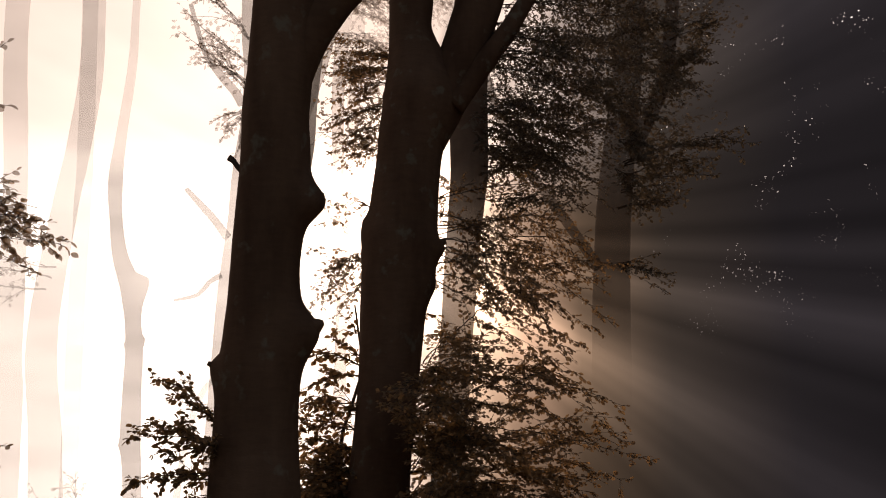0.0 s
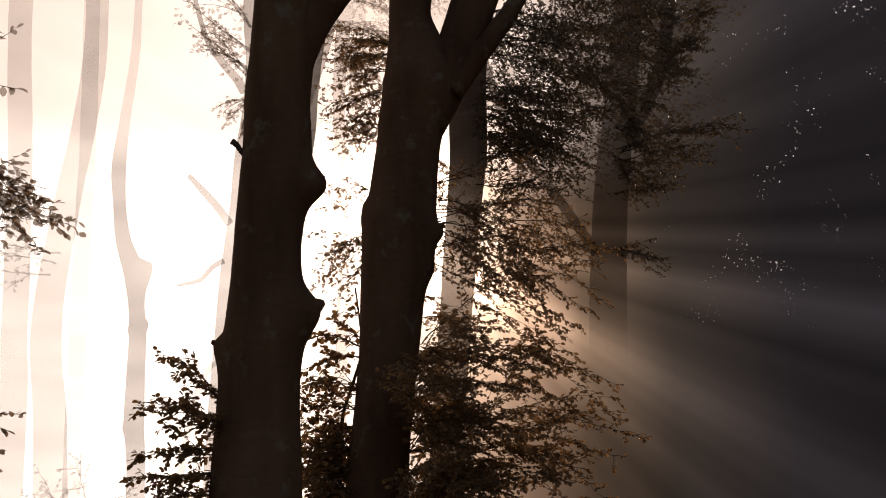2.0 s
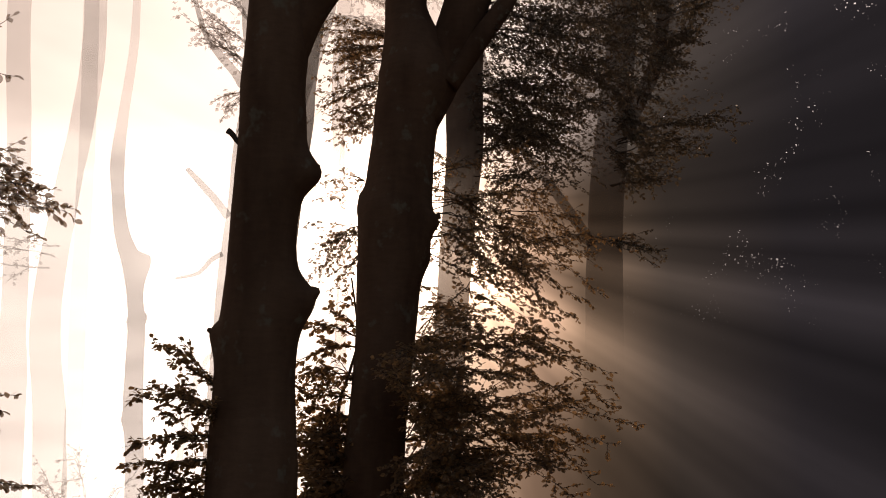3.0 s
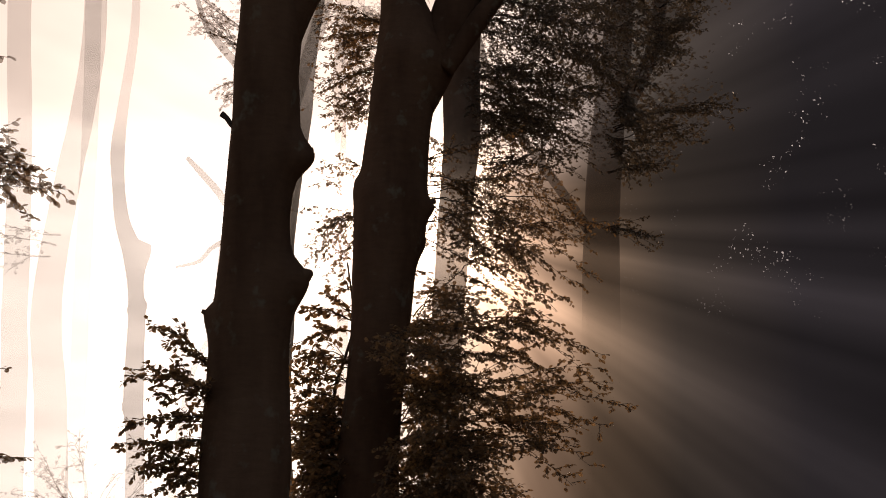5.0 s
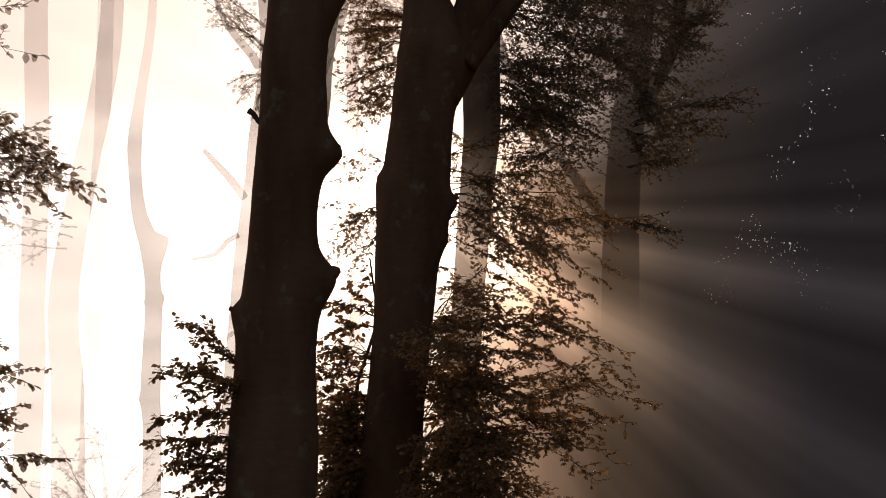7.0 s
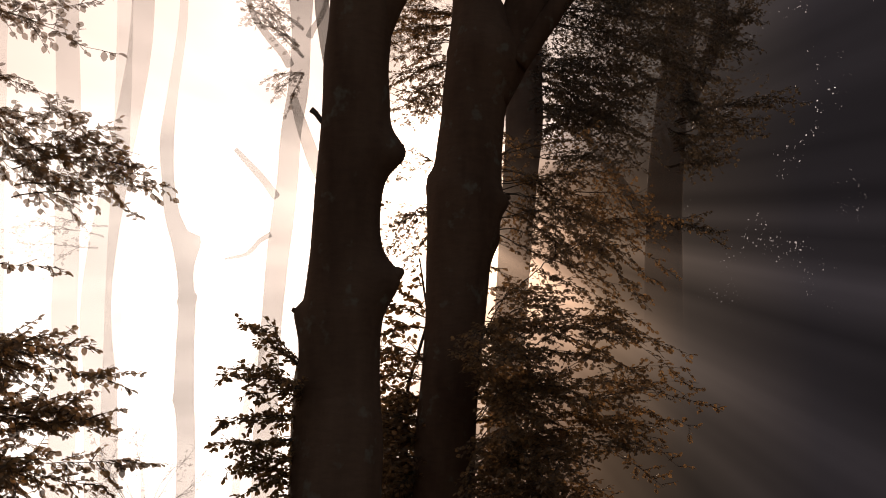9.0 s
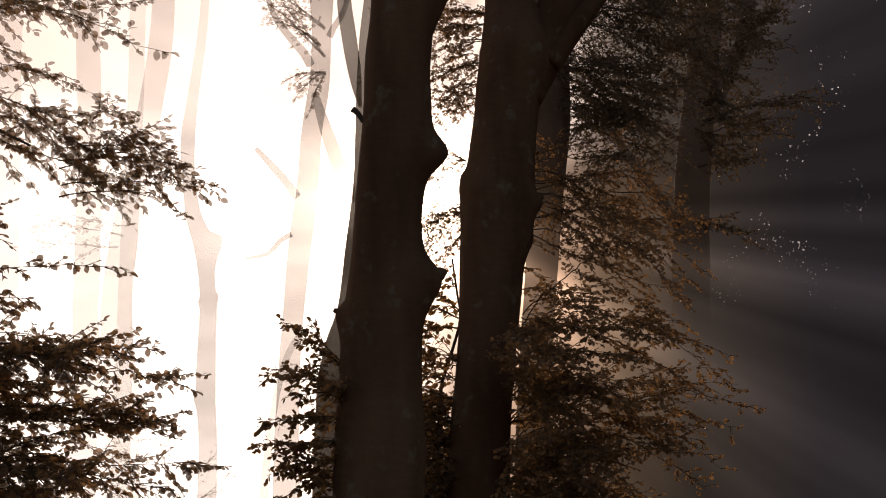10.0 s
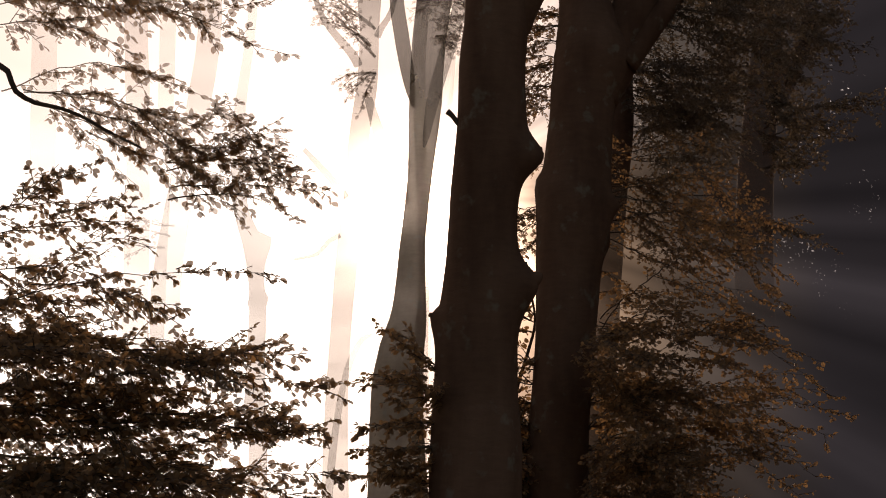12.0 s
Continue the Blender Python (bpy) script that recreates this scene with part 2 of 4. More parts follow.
LEAF_SHADED = leaf_material("beech_leaf_shaded", *SHADED)
LEAF_SHADED_SHEER = [leaf_material("beech_leaf_shaded_sheer", *SHADED, share) for share in (0.08, 0.3)]
LITTER = litter_material()


# ---- building kit ----
class Pile:
    """Verts and faces gathered for one mesh."""

    def __init__(self):
        self.verts, self.faces, self.count = [], [], 0

    def add(self, verts, faces):
        self.verts.append(np.asarray(verts, dtype=np.float64))
        self.faces.extend((np.asarray(f) + self.count).tolist() for f in faces)
        self.count += len(verts)

    def mesh(self, name, material, smooth=True):
        me = bpy.data.meshes.new(name)
        me.from_pydata(np.concatenate(self.verts).tolist(), [], self.faces)
        me.materials.append(material)
        me.polygons.foreach_set("use_smooth", [smooth] * len(me.polygons))
        me.update()
        return me


def part(name, pile, material, parent, label="", smooth=True, kind=""):
    ob = new(name, pile.mesh(name, material, smooth))
    ob.parent = parent
    return tagged(ob, label, kind=kind)


def thing(name, label, category, group="", kind=""):
    return tagged(new(name), label, category, group, kind)


def smooth_path(rows, step):
    """Catmull-Rom through rows of x, y, z, r, resampled about every step metres."""
    p = np.asarray(rows, dtype=float)
    p = np.vstack([2 * p[0] - p[1], p, 2 * p[-1] - p[-2]])
    p[0, 3], p[-1, 3] = p[1, 3], p[-2, 3]
    out = []
    for i in range(1, len(p) - 2):
        a, b, c, d = p[i - 1:i + 3]
        k = max(2, int(np.linalg.norm(c[:3] - b[:3]) / step))
        for s in np.arange(k) / k:
            out.append(0.5 * (2 * b + (c - a) * s + (2 * a - 5 * b + 4 * c - d) * s ** 2 + (3 * b - a - 3 * c + d) * s ** 3))
    out.append(p[-2])
    return np.array(out)


def tube(pile, path, segs=24, rough=0.0, seed=0, flutes=0, burls=()):
    """A closed tapered tube along rows of x, y, z, r, with uneven bark if rough. burls: rows of height, bearing (degrees from +x), swell, reach up, reach down, half-width (degrees)."""
    pts, rad = path[:, :3], np.maximum(path[:, 3], 0.0015)
    tan = np.gradient(pts, axis=0)
    tan /= np.linalg.norm(tan, axis=1)[:, None] + 1e-9
    ref = np.array([0.0, 1.0, 0.0]) if abs(tan[:, 1]).mean() < 0.8 else np.array([1.0, 0.0, 0.0])
    u = np.cross(tan, ref)
    u /= np.linalg.norm(u, axis=1)[:, None] + 1e-9
    v = np.cross(tan, u)
    ang = np.arange(segs) / segs * 2 * math.pi
    ring = u[:, None] * np.cos(ang)[None, :, None] + v[:, None] * np.sin(ang)[None, :, None]
    r = np.repeat(rad[:, None], segs, 1)
    if rough:
        for i in range(len(pts)):
            for j in range(segs):
                q = pts[i] + ring[i, j] * rad[i]
                r[i, j] *= 1 + rough * (noise.noise((q[0] * 2.2 + seed, q[1] * 2.2, q[2] * 1.1)) + 0.4 * noise.noise((q[0] * 9, q[1] * 9 + seed, q[2] * 3.5)))
    if flutes:
        low = np.clip(1.0 - pts[:, 2] / 0.9, 0, 1) ** 2
        r *= 1 + 0.28 * low[:, None] * np.cos(ang * flutes + seed)[None, :]
    for height, bearing, swell, above, below, half in burls:
        dz = pts[:, 2] - height
        fade = np.exp(-(dz / np.where(dz > 0, above, below)) ** 2)
        turn = np.degrees(np.arctan2(ring[:, :, 1], ring[:, :, 0])) - bearing
        turn = (turn + 180) % 360 - 180
        r += swell * fade[:, None] * np.exp(-(turn / half) ** 2)
    verts = (pts[:, None] + ring * r[:, :, None]).reshape(-1, 3)
    n = len(pts)
    faces = []
    for i in range(n - 1):
        for j in range(segs):
            k = (j + 1) % segs
            faces.append((i * segs + j, i * segs + k, (i + 1) * segs + k, (i + 1) * segs + j))
    faces.append(tuple(range(segs - 1, -1, -1)))
    faces.append(tuple((n - 1) * segs + j for j in range(segs)))
    pile.add(verts, faces)


LEAF_SHAPE = np.array([(0, 0, 0), (0.2, 0.25, 0.03), (0.5, 0.36, 0.05), (0.8, 0.24, 0.02), (1.0, 0, -0.07), (0.8, -0.24, 0.02), (0.5, -0.36, 0.05), (0.2, -0.25, 0.03), (0.5, 0, -0.02)])
LEAF_FACES = [(8, 0, 1), (8, 1, 2), (8, 2, 3), (8, 3, 4), (8, 4, 5), (8, 5, 6), (8, 6, 7), (8, 7, 0)]
SMALL_SHAPE = np.array([(0, 0, 0), (0.5, 0.36, 0.04), (1.0, 0, -0.05), (0.5, -0.36, 0.04)])
SMALL_FACES = [(0, 1, 2), (0, 2, 3)]


def leaf_frames(at, along, up, size):
    """Rows of place, direction, normal and size to arrays of 3x3 axes."""
    along = along / (np.linalg.norm(along, axis=1)[:, None] + 1e-9)
    side = np.cross(up, along)
    side /= np.linalg.norm(side, axis=1)[:, None] + 1e-9
    top = np.cross(along, side)
    return np.stack([along, side, top], 1) * size[:, None, None]


def add_leaves(pile, at, along, up, size, small=False):
    shape, faces = (SMALL_SHAPE, SMALL_FACES) if small else (LEAF_SHAPE, LEAF_FACES)
    axes = leaf_frames(at, along, up, size)
    verts = (at[:, None] + np.einsum("vk,nkc->nvc", shape, axes)).reshape(-1, 3)
    f = np.array(faces)
    all_faces = (np.arange(len(at))[:, None, None] * len(shape) + f[None]).reshape(-1, 3)
    pile.add(verts, all_faces)


def leafy_twigs(rng, wood, out, axis, way, side, width, start, pitch, gap):
    """Short twigs with alternate leaves along an axis, gathered in uneven clumps."""
    up = np.array([0, 0, 1.0])
    s = np.linspace(0, 1, len(axis))
    length = np.linalg.norm(np.diff(axis, axis=0), axis=1).sum()
    k, d = 1, start * length
    phase, beat = rng.uniform(0, 6.3), rng.uniform(2.0, 4.5)
    while d < length:
        t = d / length
        k, d = -k, d + pitch * rng.uniform(0.5, 1.5)
        clump = 0.5 + 0.5 * math.sin(phase + t * beat * 6.3)
        if rng.random() < 0.3 * (1 - clump):
            continue
        root = np.array([np.interp(t, s, axis[:, c]) for c in range(3)])
        reach = width * (0.45 + 0.55 * math.sin(math.pi * min(1.0, t * 1.1 + 0.1))) * rng.uniform(0.45, 1.15) * (0.55 + 0.6 * clump)
        tw = way * rng.uniform(0.3, 0.9) + side * k * rng.uniform(0.4, 1.0) + up * rng.normal(-0.02, 0.28)
        tw /= np.linalg.norm(tw)
        m = max(3, int(reach / 0.07))
        q = np.linspace(0, 1, m)
        pts = root + tw * (reach * q)[:, None] - up * (q ** 2 * reach * rng.uniform(-0.1, 0.3))[:, None] + np.cumsum(rng.normal(0, 0.005, (m, 3)), 0)
        tube(wood, np.column_stack([pts, 0.002 * (1 - 0.7 * q) + 0.0006]), 4)
        c = max(2, int(reach / gap))
        perp = np.cross(tw, up)
        perp /= np.linalg.norm(perp) + 1e-9
        for i in range(c):
            if rng.random() < 0.12:
                continue
            w = (i + rng.uniform(0.2, 1.0)) / c
            turn = 1 if i % 2 else -1
            out.append((*(np.interp(w, q, pts[:, e]) for e in range(3)), *(tw * rng.uniform(0.2, 0.9) + perp * turn * rng.uniform(0.3, 0.9) + up * rng.normal(-0.3, 0.38)), *(up * 0.8 + rng.normal(0, 0.52, 3))))
        out.append((*pts[-1], *(tw + up * rng.normal(-0.2, 0.25)), *(up + rng.normal(0, 0.4, 3))))


def spray(rng, row, bare=0.1, leaf=0.062, droop=0.08, pitch=0.045, gap=0.024, tilt=0.28, thick=0.01):
    """One beech spray from its foot to its tip, with a few side branches: the wood as a Pile, the leaves as arrays."""
    a, b, width = np.array(row[:3]), np.array(row[3:6]), row[6]
    run = b - a
    length = np.linalg.norm(run)
    way = run / length
    up = np.array([0, 0, 1.0])
    flat = np.cross(way, up)
    flat /= np.linalg.norm(flat)
    side = flat + up * rng.normal(0, tilt)
    wood, out = Pile(), []
    n = max(8, int(length / 0.07))
    s = np.linspace(0, 1, n)
    wob = np.cumsum(rng.normal(0, 0.009, (n, 3)), 0)
    wob -= s[:, None] * wob[-1]
    bow = np.sin(s * math.pi)[:, None] * length
    axis = a + run * s[:, None] + up * bow * droop * rng.uniform(-0.2, 1.8) + flat * bow * rng.uniform(-0.08, 0.08) + wob
    tube(wood, np.column_stack([axis, thick * (1 - 0.85 * s)]), 6)
    leafy_twigs(rng, wood, out, axis, way, side, width * 0.75, bare, pitch, gap)
    for _ in range(int(length / 0.45)):
        t = rng.uniform(max(0.12, bare), 0.75)
        root = np.array([np.interp(t, s, axis[:, c]) for c in range(3)])
        go = way * rng.uniform(0.7, 1.0) + side * rng.choice((-1, 1)) * rng.uniform(0.3, 0.8) + up * rng.normal(0.02, 0.22)
        go /= np.linalg.norm(go)
        size = length * (1 - t) * rng.uniform(0.45, 0.85)
        q = np.linspace(0, 1, max(5, int(size / 0.08)))
        sub = root + go * (size * q)[:, None] + up * (np.sin(q * math.pi) * size * rng.uniform(-0.05, 0.12))[:, None]
        tube(wood, np.column_stack([sub, thick * 0.5 * (1 - 0.8 * q)]), 5)
        leafy_twigs(rng, wood, out, sub, go, side, width * 0.6, 0.12, pitch, gap)
    out = np.array(out)
    return wood, (out[:, :3], out[:, 3:6], out[:, 6:], leaf * rng.uniform(0.7, 1.2, len(out)))


def grow(tree, rows, rng, wood_material, leaf_mat, small=False, more=0, single=0, **shape):
    """Leafy branches of a tree, each with its leaves; more: as many shorter neighbours beside each; single: leaves at each tip made one by one."""
    crowd = list(rows)
    for row in rows:
        for _ in range(more):
            tip = [row[3 + c] + (row[c] - row[3 + c]) * rng.uniform(0.0, 0.45) + rng.normal(0, j) for c, j in enumerate((0.06, 0.2, 0.1))]
            crowd.append((*row[:3], *tip, row[6] * rng.uniform(0.7, 1.1)))
    one = Pile()
    one.add(LEAF_SHAPE, LEAF_FACES)
    one = one.mesh("leaf", leaf_mat, False) if single else None
    for i, row in enumerate(crowd):
        wood, leaves = spray(rng, row, **shape)
        branch = part("branch", wood, wood_material, tree)
        if single and i < len(rows):
            at, along, norm, size = (v[-single:] for v in leaves)
            for p, axes in zip(at, leaf_frames(at, along, norm, size)):
                leaf = new("leaf", one)
                leaf.parent = branch
                leaf.matrix_basis = Matrix([(*axes[:, c], p[c]) for c in range(3)] + [(0, 0, 0, 1)])
            leaves = tuple(v[:-single] for v in leaves)
        pile = Pile()
        add_leaves(pile, *leaves, small=small)
        part("leaves", pile, leaf_mat, branch, smooth=False, kind="stuff")


def leaf_cloud(rng, pile, centre, radius, count, size, small=True, holes=-0.18):
    """Loose foliage inside an uneven ellipsoid, thinner towards its rim and clumped along flat layers."""
    v = rng.normal(0, 1, (count, 3))
    v /= np.linalg.norm(v, axis=1)[:, None]
    v *= rng.random(count)[:, None] ** 0.45
    at = np.array(centre) + v * np.array(radius)
    layer = 0.22
    at[:, 2] = at[:, 2] * 0.35 + 0.65 * (np.round(at[:, 2] / layer) * layer) + rng.normal(0, 0.02, count)
    keep = np.array([noise.noise((p[0] * 1.6, p[1] * 1.6, p[2] * 3.0)) > holes + 0.45 * noise.noise((p[0] * 0.55, p[1] * 0.3, p[2] * 0.6 + 7.0)) for p in at])
    at = at[keep]
    m = len(at)
    along = rng.normal(0, 1, (m, 3)) * (1, 1, 0.35)
    add_leaves(pile, at, along, np.array([0, 0, 1.0]) + rng.normal(0, 0.45, (m, 3)), size * rng.uniform(0.7, 1.25, m), small)


def trunk(tree, rows, material, seed, segs=28, top=0.0, step=0.07, flutes=5, burls=()):
    """The trunk from its tip down into the ground; top: how much higher it goes on, tapering."""
    rows = list(rows)
    if top:
        x, y, z, r = rows[0]
        dx = (rows[0][0] - rows[1][0]) / max(0.3, rows[0][2] - rows[1][2])
        rows.insert(0, (x + dx * top * 0.5, y, z + top * 0.5, r * 0.7))
        rows.insert(0, (x + dx * top * 0.6, y + 0.2, z + top, r * 0.25))
    pile = Pile()
    tube(pile, smooth_path(rows, step)[::-1], segs, 0.07, seed, flutes, burls)
    if flutes:
        x, y, z, r = rows[-3]
        base = Pile()
        tube(base, smooth_path([(x, y, 0.5, r * 0.9), (x, y, 0.25, r * 1.15), (x, y, 0.06, r * 1.6), (x, y, -0.15, r * 2.0)], 0.05)[::-1], segs, 0.1, seed + 4, flutes)
        part("root_flare", base, material, tree, "spreading root flare")
    return part("trunk", pile, material, tree)


def limb(tree, rows, material, seed, name="limb", segs=18, step=0.05, rough=0.07):
    pile = Pile()
    tube(pile, smooth_path(rows, step), segs, rough, seed)
    return part(name, pile, material, tree)


def crown(tree, foot, height, spread, rng, wood_material, leaf_mat, count, size=0.1):
    """High crown out of sight: rising limbs and layered foliage."""
    x, y, z = foot
    for i in range(6):
        a = i * 1.05 + rng.uniform(-0.3, 0.3)
        z0 = z + height * (0.1 + 0.12 * i)
        end = (x + math.cos(a) * spread * 0.8, y + math.sin(a) * spread * 0.8, z0 + height * 0.3)
        mid = ((x + end[0]) / 2, (y + end[1]) / 2, z0 + height * 0.1)
        limb(tree, [(x, y, z0, 0.07), (*mid, 0.05), (*end, 0.015)], wood_material, i, segs=8, step=0.2)
        pile = Pile()
        leaf_cloud(rng, pile, (end[0] * 0.8 + x * 0.2, end[1] * 0.8 + y * 0.2, end[2]), (spread * 0.6, spread * 0.6, height * 0.16), count // 6, size)
        part("leaves", pile, leaf_mat, tree, smooth=False, kind="stuff")


# ---- ground and distance ----
def ground():
    n = 90
    u = np.linspace(-1, 1, n)
    xs = np.sign(u) * np.abs(u) ** 2.2 * 400
    verts = []
    for yy in xs:
        for xx in xs:
            near = math.hypot(xx, yy)
            h = 0.05 * noise.noise((xx * 0.6, yy * 0.6, 0.0)) + 0.12 * noise.noise((xx * 0.12, yy * 0.12, 3.0)) * min(1.0, near / 30)
            verts.append((xx, yy + 8, h - 0.02))
    faces = [(j * n + i, j * n + i + 1, (j + 1) * n + i + 1, (j + 1) * n + i) for j in range(n - 1) for i in range(n - 1)]
    pile = Pile()
    pile.add(verts, faces)
    ob = new("ground", pile.mesh("ground", LITTER))
    return tagged(ob, "forest floor covered in brown fallen leaves", "ground", kind="structure")


ground()

# ---- the two near beeches ----
STEM_A = [
    (-1.101, 7.388, 6.883, 0.196),
    (-1.095, 7.388, 6.097, 0.212),
    (-1.095, 7.388, 5.564, 0.23),
    (-1.099, 7.399, 5.309, 0.232),
    (-1.114, 7.433, 5.068, 0.233),
    (-1.128, 7.471, 4.789, 0.233),
    (-1.15, 7.509, 4.512, 0.234),
    (-1.155, 7.563, 4.12, 0.24),
    (-1.188, 7.614, 3.732, 0.241),
    (-1.207, 7.655, 3.425, 0.241),
    (-1.214, 7.695, 3.121, 0.257),
    (-1.231, 7.734, 2.82, 0.272),
    (-1.246, 7.772, 2.522, 0.276),
    (-1.246, 7.8, 2.225, 0.285),
    (-1.246, 7.8, 1.931, 0.301),
    (-1.246, 7.8, 0.55, 0.325),
    (-1.246, 7.8, 0.15, 0.406),
    (-1.246, 7.8, -0.12, 0.508),
]

A_BURLS = [
    (3.05, -6, 0.135, 0.12, 0.2, 28),
    (3.92, -8, 0.15, 0.13, 0.14, 25),
    (2.79, 185, 0.06, 0.04, 0.16, 22),
]

A_LIMB = [
    (-1.031, 7.482, 4.71, 0.117),
    (-0.938, 7.438, 5.028, 0.149),
    (-0.765, 7.402, 5.288, 0.141),
    (-0.57, 7.388, 5.498, 0.134),
    (-0.335, 7.388, 5.783, 0.128),
    (0.025, 7.388, 6.324, 0.114),
    (0.316, 7.388, 7.122, 0.092),
]

A_STUB_R = [
    (-0.96, 7.66, 3.0, 0.07),
    (-0.86, 7.66, 3.045, 0.058),
    (-0.825, 7.66, 3.062, 0.04),
    (-0.8, 7.66, 3.07, 0.018),
]

A_STUB_L = [
    (-1.455, 7.692, 2.756, 0.053),
    (-1.523, 7.689, 2.783, 0.03),
    (-1.569, 7.687, 2.801, 0.015),
]

A_TWIG = [
    (-1.339, 7.521, 4.066, 0.023),
    (-1.394, 7.515, 4.116, 0.019),
    (-1.425, 7.509, 4.159, 0.019),
    (-1.46, 7.505, 4.186, 0.023),
]

A_BURL = [
    (-0.97, 7.54, 3.88, 0.05),
    (-0.88, 7.54, 3.915, 0.04),
    (-0.835, 7.54, 3.925, 0.03),
    (-0.805, 7.54, 3.93, 0.014),
]

STEM_S = [
    (-1.43, 7.75, 2.37, -1.92, 7.6, 2.71, 0.17),
    (-1.42, 7.75, 2.22, -2, 7.6, 2.36, 0.2),
    (-1.42, 7.75, 2.05, -2.08, 7.6, 1.99, 0.2),
    (-1.41, 7.75, 1.92, -2.05, 7.6, 1.86, 0.22),
    (-1.41, 7.75, 1.73, -1.97, 7.6, 1.68, 0.22),
    (-1.4, 7.75, 1.58, -1.9, 7.6, 1.52, 0.22),
    (-1.42, 7.75, 2.14, -1.85, 7.55, 2.2, 0.2),
    (-1.4, 7.75, 1.43, -1.86, 7.6, 1.36, 0.22),
]



def beech_with_stubs():
    rng = np.random.default_rng(11)
    tree = thing("beech_tree", "thick dark beech trunk with broken branch stubs and burls", "tree", "near beeches")
    trunk(tree, STEM_A, BARK, 1.3, 48, 6.0, 0.035, burls=A_BURLS)
    limb(tree, A_LIMB, BARK, 2.1)
    for rows in (A_STUB_R, A_STUB_L, A_BURL):
        limb(tree, rows, BARK, 4.0, "branch_stub", 20, 0.02, 0.12)
    limb(tree, A_TWIG, TWIG, 5.0, "broken_twig", 8, 0.02, 0.15)
    grow(tree, STEM_S, rng, TWIG, LEAF, more=2, thick=0.006, leaf=0.042, gap=0.0125, pitch=0.034)
    crown(tree, (-1.1, 7.8, 8.0), 5.5, 2.6, rng, BARK, LEAF, 2400)
    return tree


beech_with_stubs()

STEM_B = [
    (-0.269, 9.9, 8.365, 0.192),
    (-0.284, 9.9, 7.266, 0.198),
    (-0.295, 9.9, 6.562, 0.2),
    (-0.298, 9.9, 6.219, 0.204),
    (-0.223, 9.9, 5.825, 0.306),
    (-0.198, 9.9, 5.549, 0.358),
    (-0.276, 9.9, 5.221, 0.307),
    (-0.312, 9.9, 4.899, 0.292),
    (-0.36, 9.9, 4.372, 0.31),
    (-0.377, 9.9, 4.217, 0.332),
    (-0.415, 9.9, 3.859, 0.311),
    (-0.442, 9.9, 3.557, 0.285),
    (-0.454, 9.9, 3.162, 0.27),
    (-0.473, 9.9, 2.87, 0.26),
    (-0.519, 9.9, 2.393, 0.262),
    (-0.538, 9.9, 2.02, 0.264),
    (-0.575, 9.9, 0.55, 0.285),
    (-0.586, 9.9, 0.15, 0.356),
    (-0.593, 9.9, -0.12, 0.446),
]

B_BURLS = [
    (4.21, -5, 0.06, 0.07, 0.1, 22),
    (4.36, 178, 0.05, 0.07, 0.14, 24),
    (3.86, 20, 0.03, 0.1, 0.1, 30),
]

B_LIMB = [
    (-0.174, 9.9, 5.167, 0.204),
    (0.005, 9.9, 5.549, 0.206),
    (0.161, 9.9, 5.937, 0.218),
    (0.283, 9.9, 6.333, 0.215),
    (0.381, 9.9, 6.678, 0.212),
    (0.541, 9.9, 7.266, 0.193),
    (0.802, 9.9, 8.365, 0.165),
]

B_LIMB2 = [
    (0.081, 9.8, 5.454, 0.112),
    (0.339, 9.8, 5.838, 0.103),
    (0.575, 9.8, 6.173, 0.088),
    (0.789, 9.8, 6.541, 0.078),
    (1.036, 9.8, 7.032, 0.069),
    (1.381, 9.8, 7.928, 0.054),
]

B_STUB = [
    (-0.12, 9.9, 4.202, 0.07),
    (-0.03, 9.9, 4.212, 0.04),
    (0.03, 9.9, 4.222, 0.02),
]

B_BURL = [
    (-0.571, 9.9, 4.357, 0.07),
    (-0.641, 9.9, 4.362, 0.04),
    (-0.676, 9.9, 4.372, 0.015),
]

BS = [
    (-0.12, 9.95, 4.9, 0.14, 10.3, 4.82, 0.2),
    (-0.1, 9.95, 4.7, 0.16, 10.3, 4.55, 0.2),
    (-0.1, 9.95, 4.45, 0.18, 10.2, 4.4, 0.2),
    (-0.14, 9.95, 4.1, 0.12, 10.2, 3.98, 0.2),
    (-0.18, 9.95, 3.85, 0.1, 10.2, 3.8, 0.2),
    (-0.2, 9.95, 3.6, 0.1, 10.2, 3.5, 0.2),
]

BM = [
    (-0.1, 10.05, 4.28, 1.44, 9.5, 3.38, 0.34),
    (-0.1, 10.05, 4.31, 1.2, 9.7, 4.16, 0.34),
    (-0.11, 10.05, 4.05, 1.07, 9.5, 3.67, 0.36),
    (-0.12, 10.05, 3.94, 1.15, 9.3, 3.2, 0.36),
    (-0.07, 10.05, 4.41, 1.13, 9.9, 4.45, 0.34),
    (-0.05, 10.05, 4.68, 0.93, 9.8, 4.71, 0.32),
    (-0.07, 10.05, 4.52, 0.71, 9.6, 4.09, 0.3),
    (-0.1, 10.05, 4.2, 0.55, 9.5, 3.48, 0.3),
    (0.6, 10.3, 4.06, 2, 10.1, 3.81, 0.2),
    (0.6, 10.3, 4.38, 1.51, 10.2, 4.03, 0.36),
]

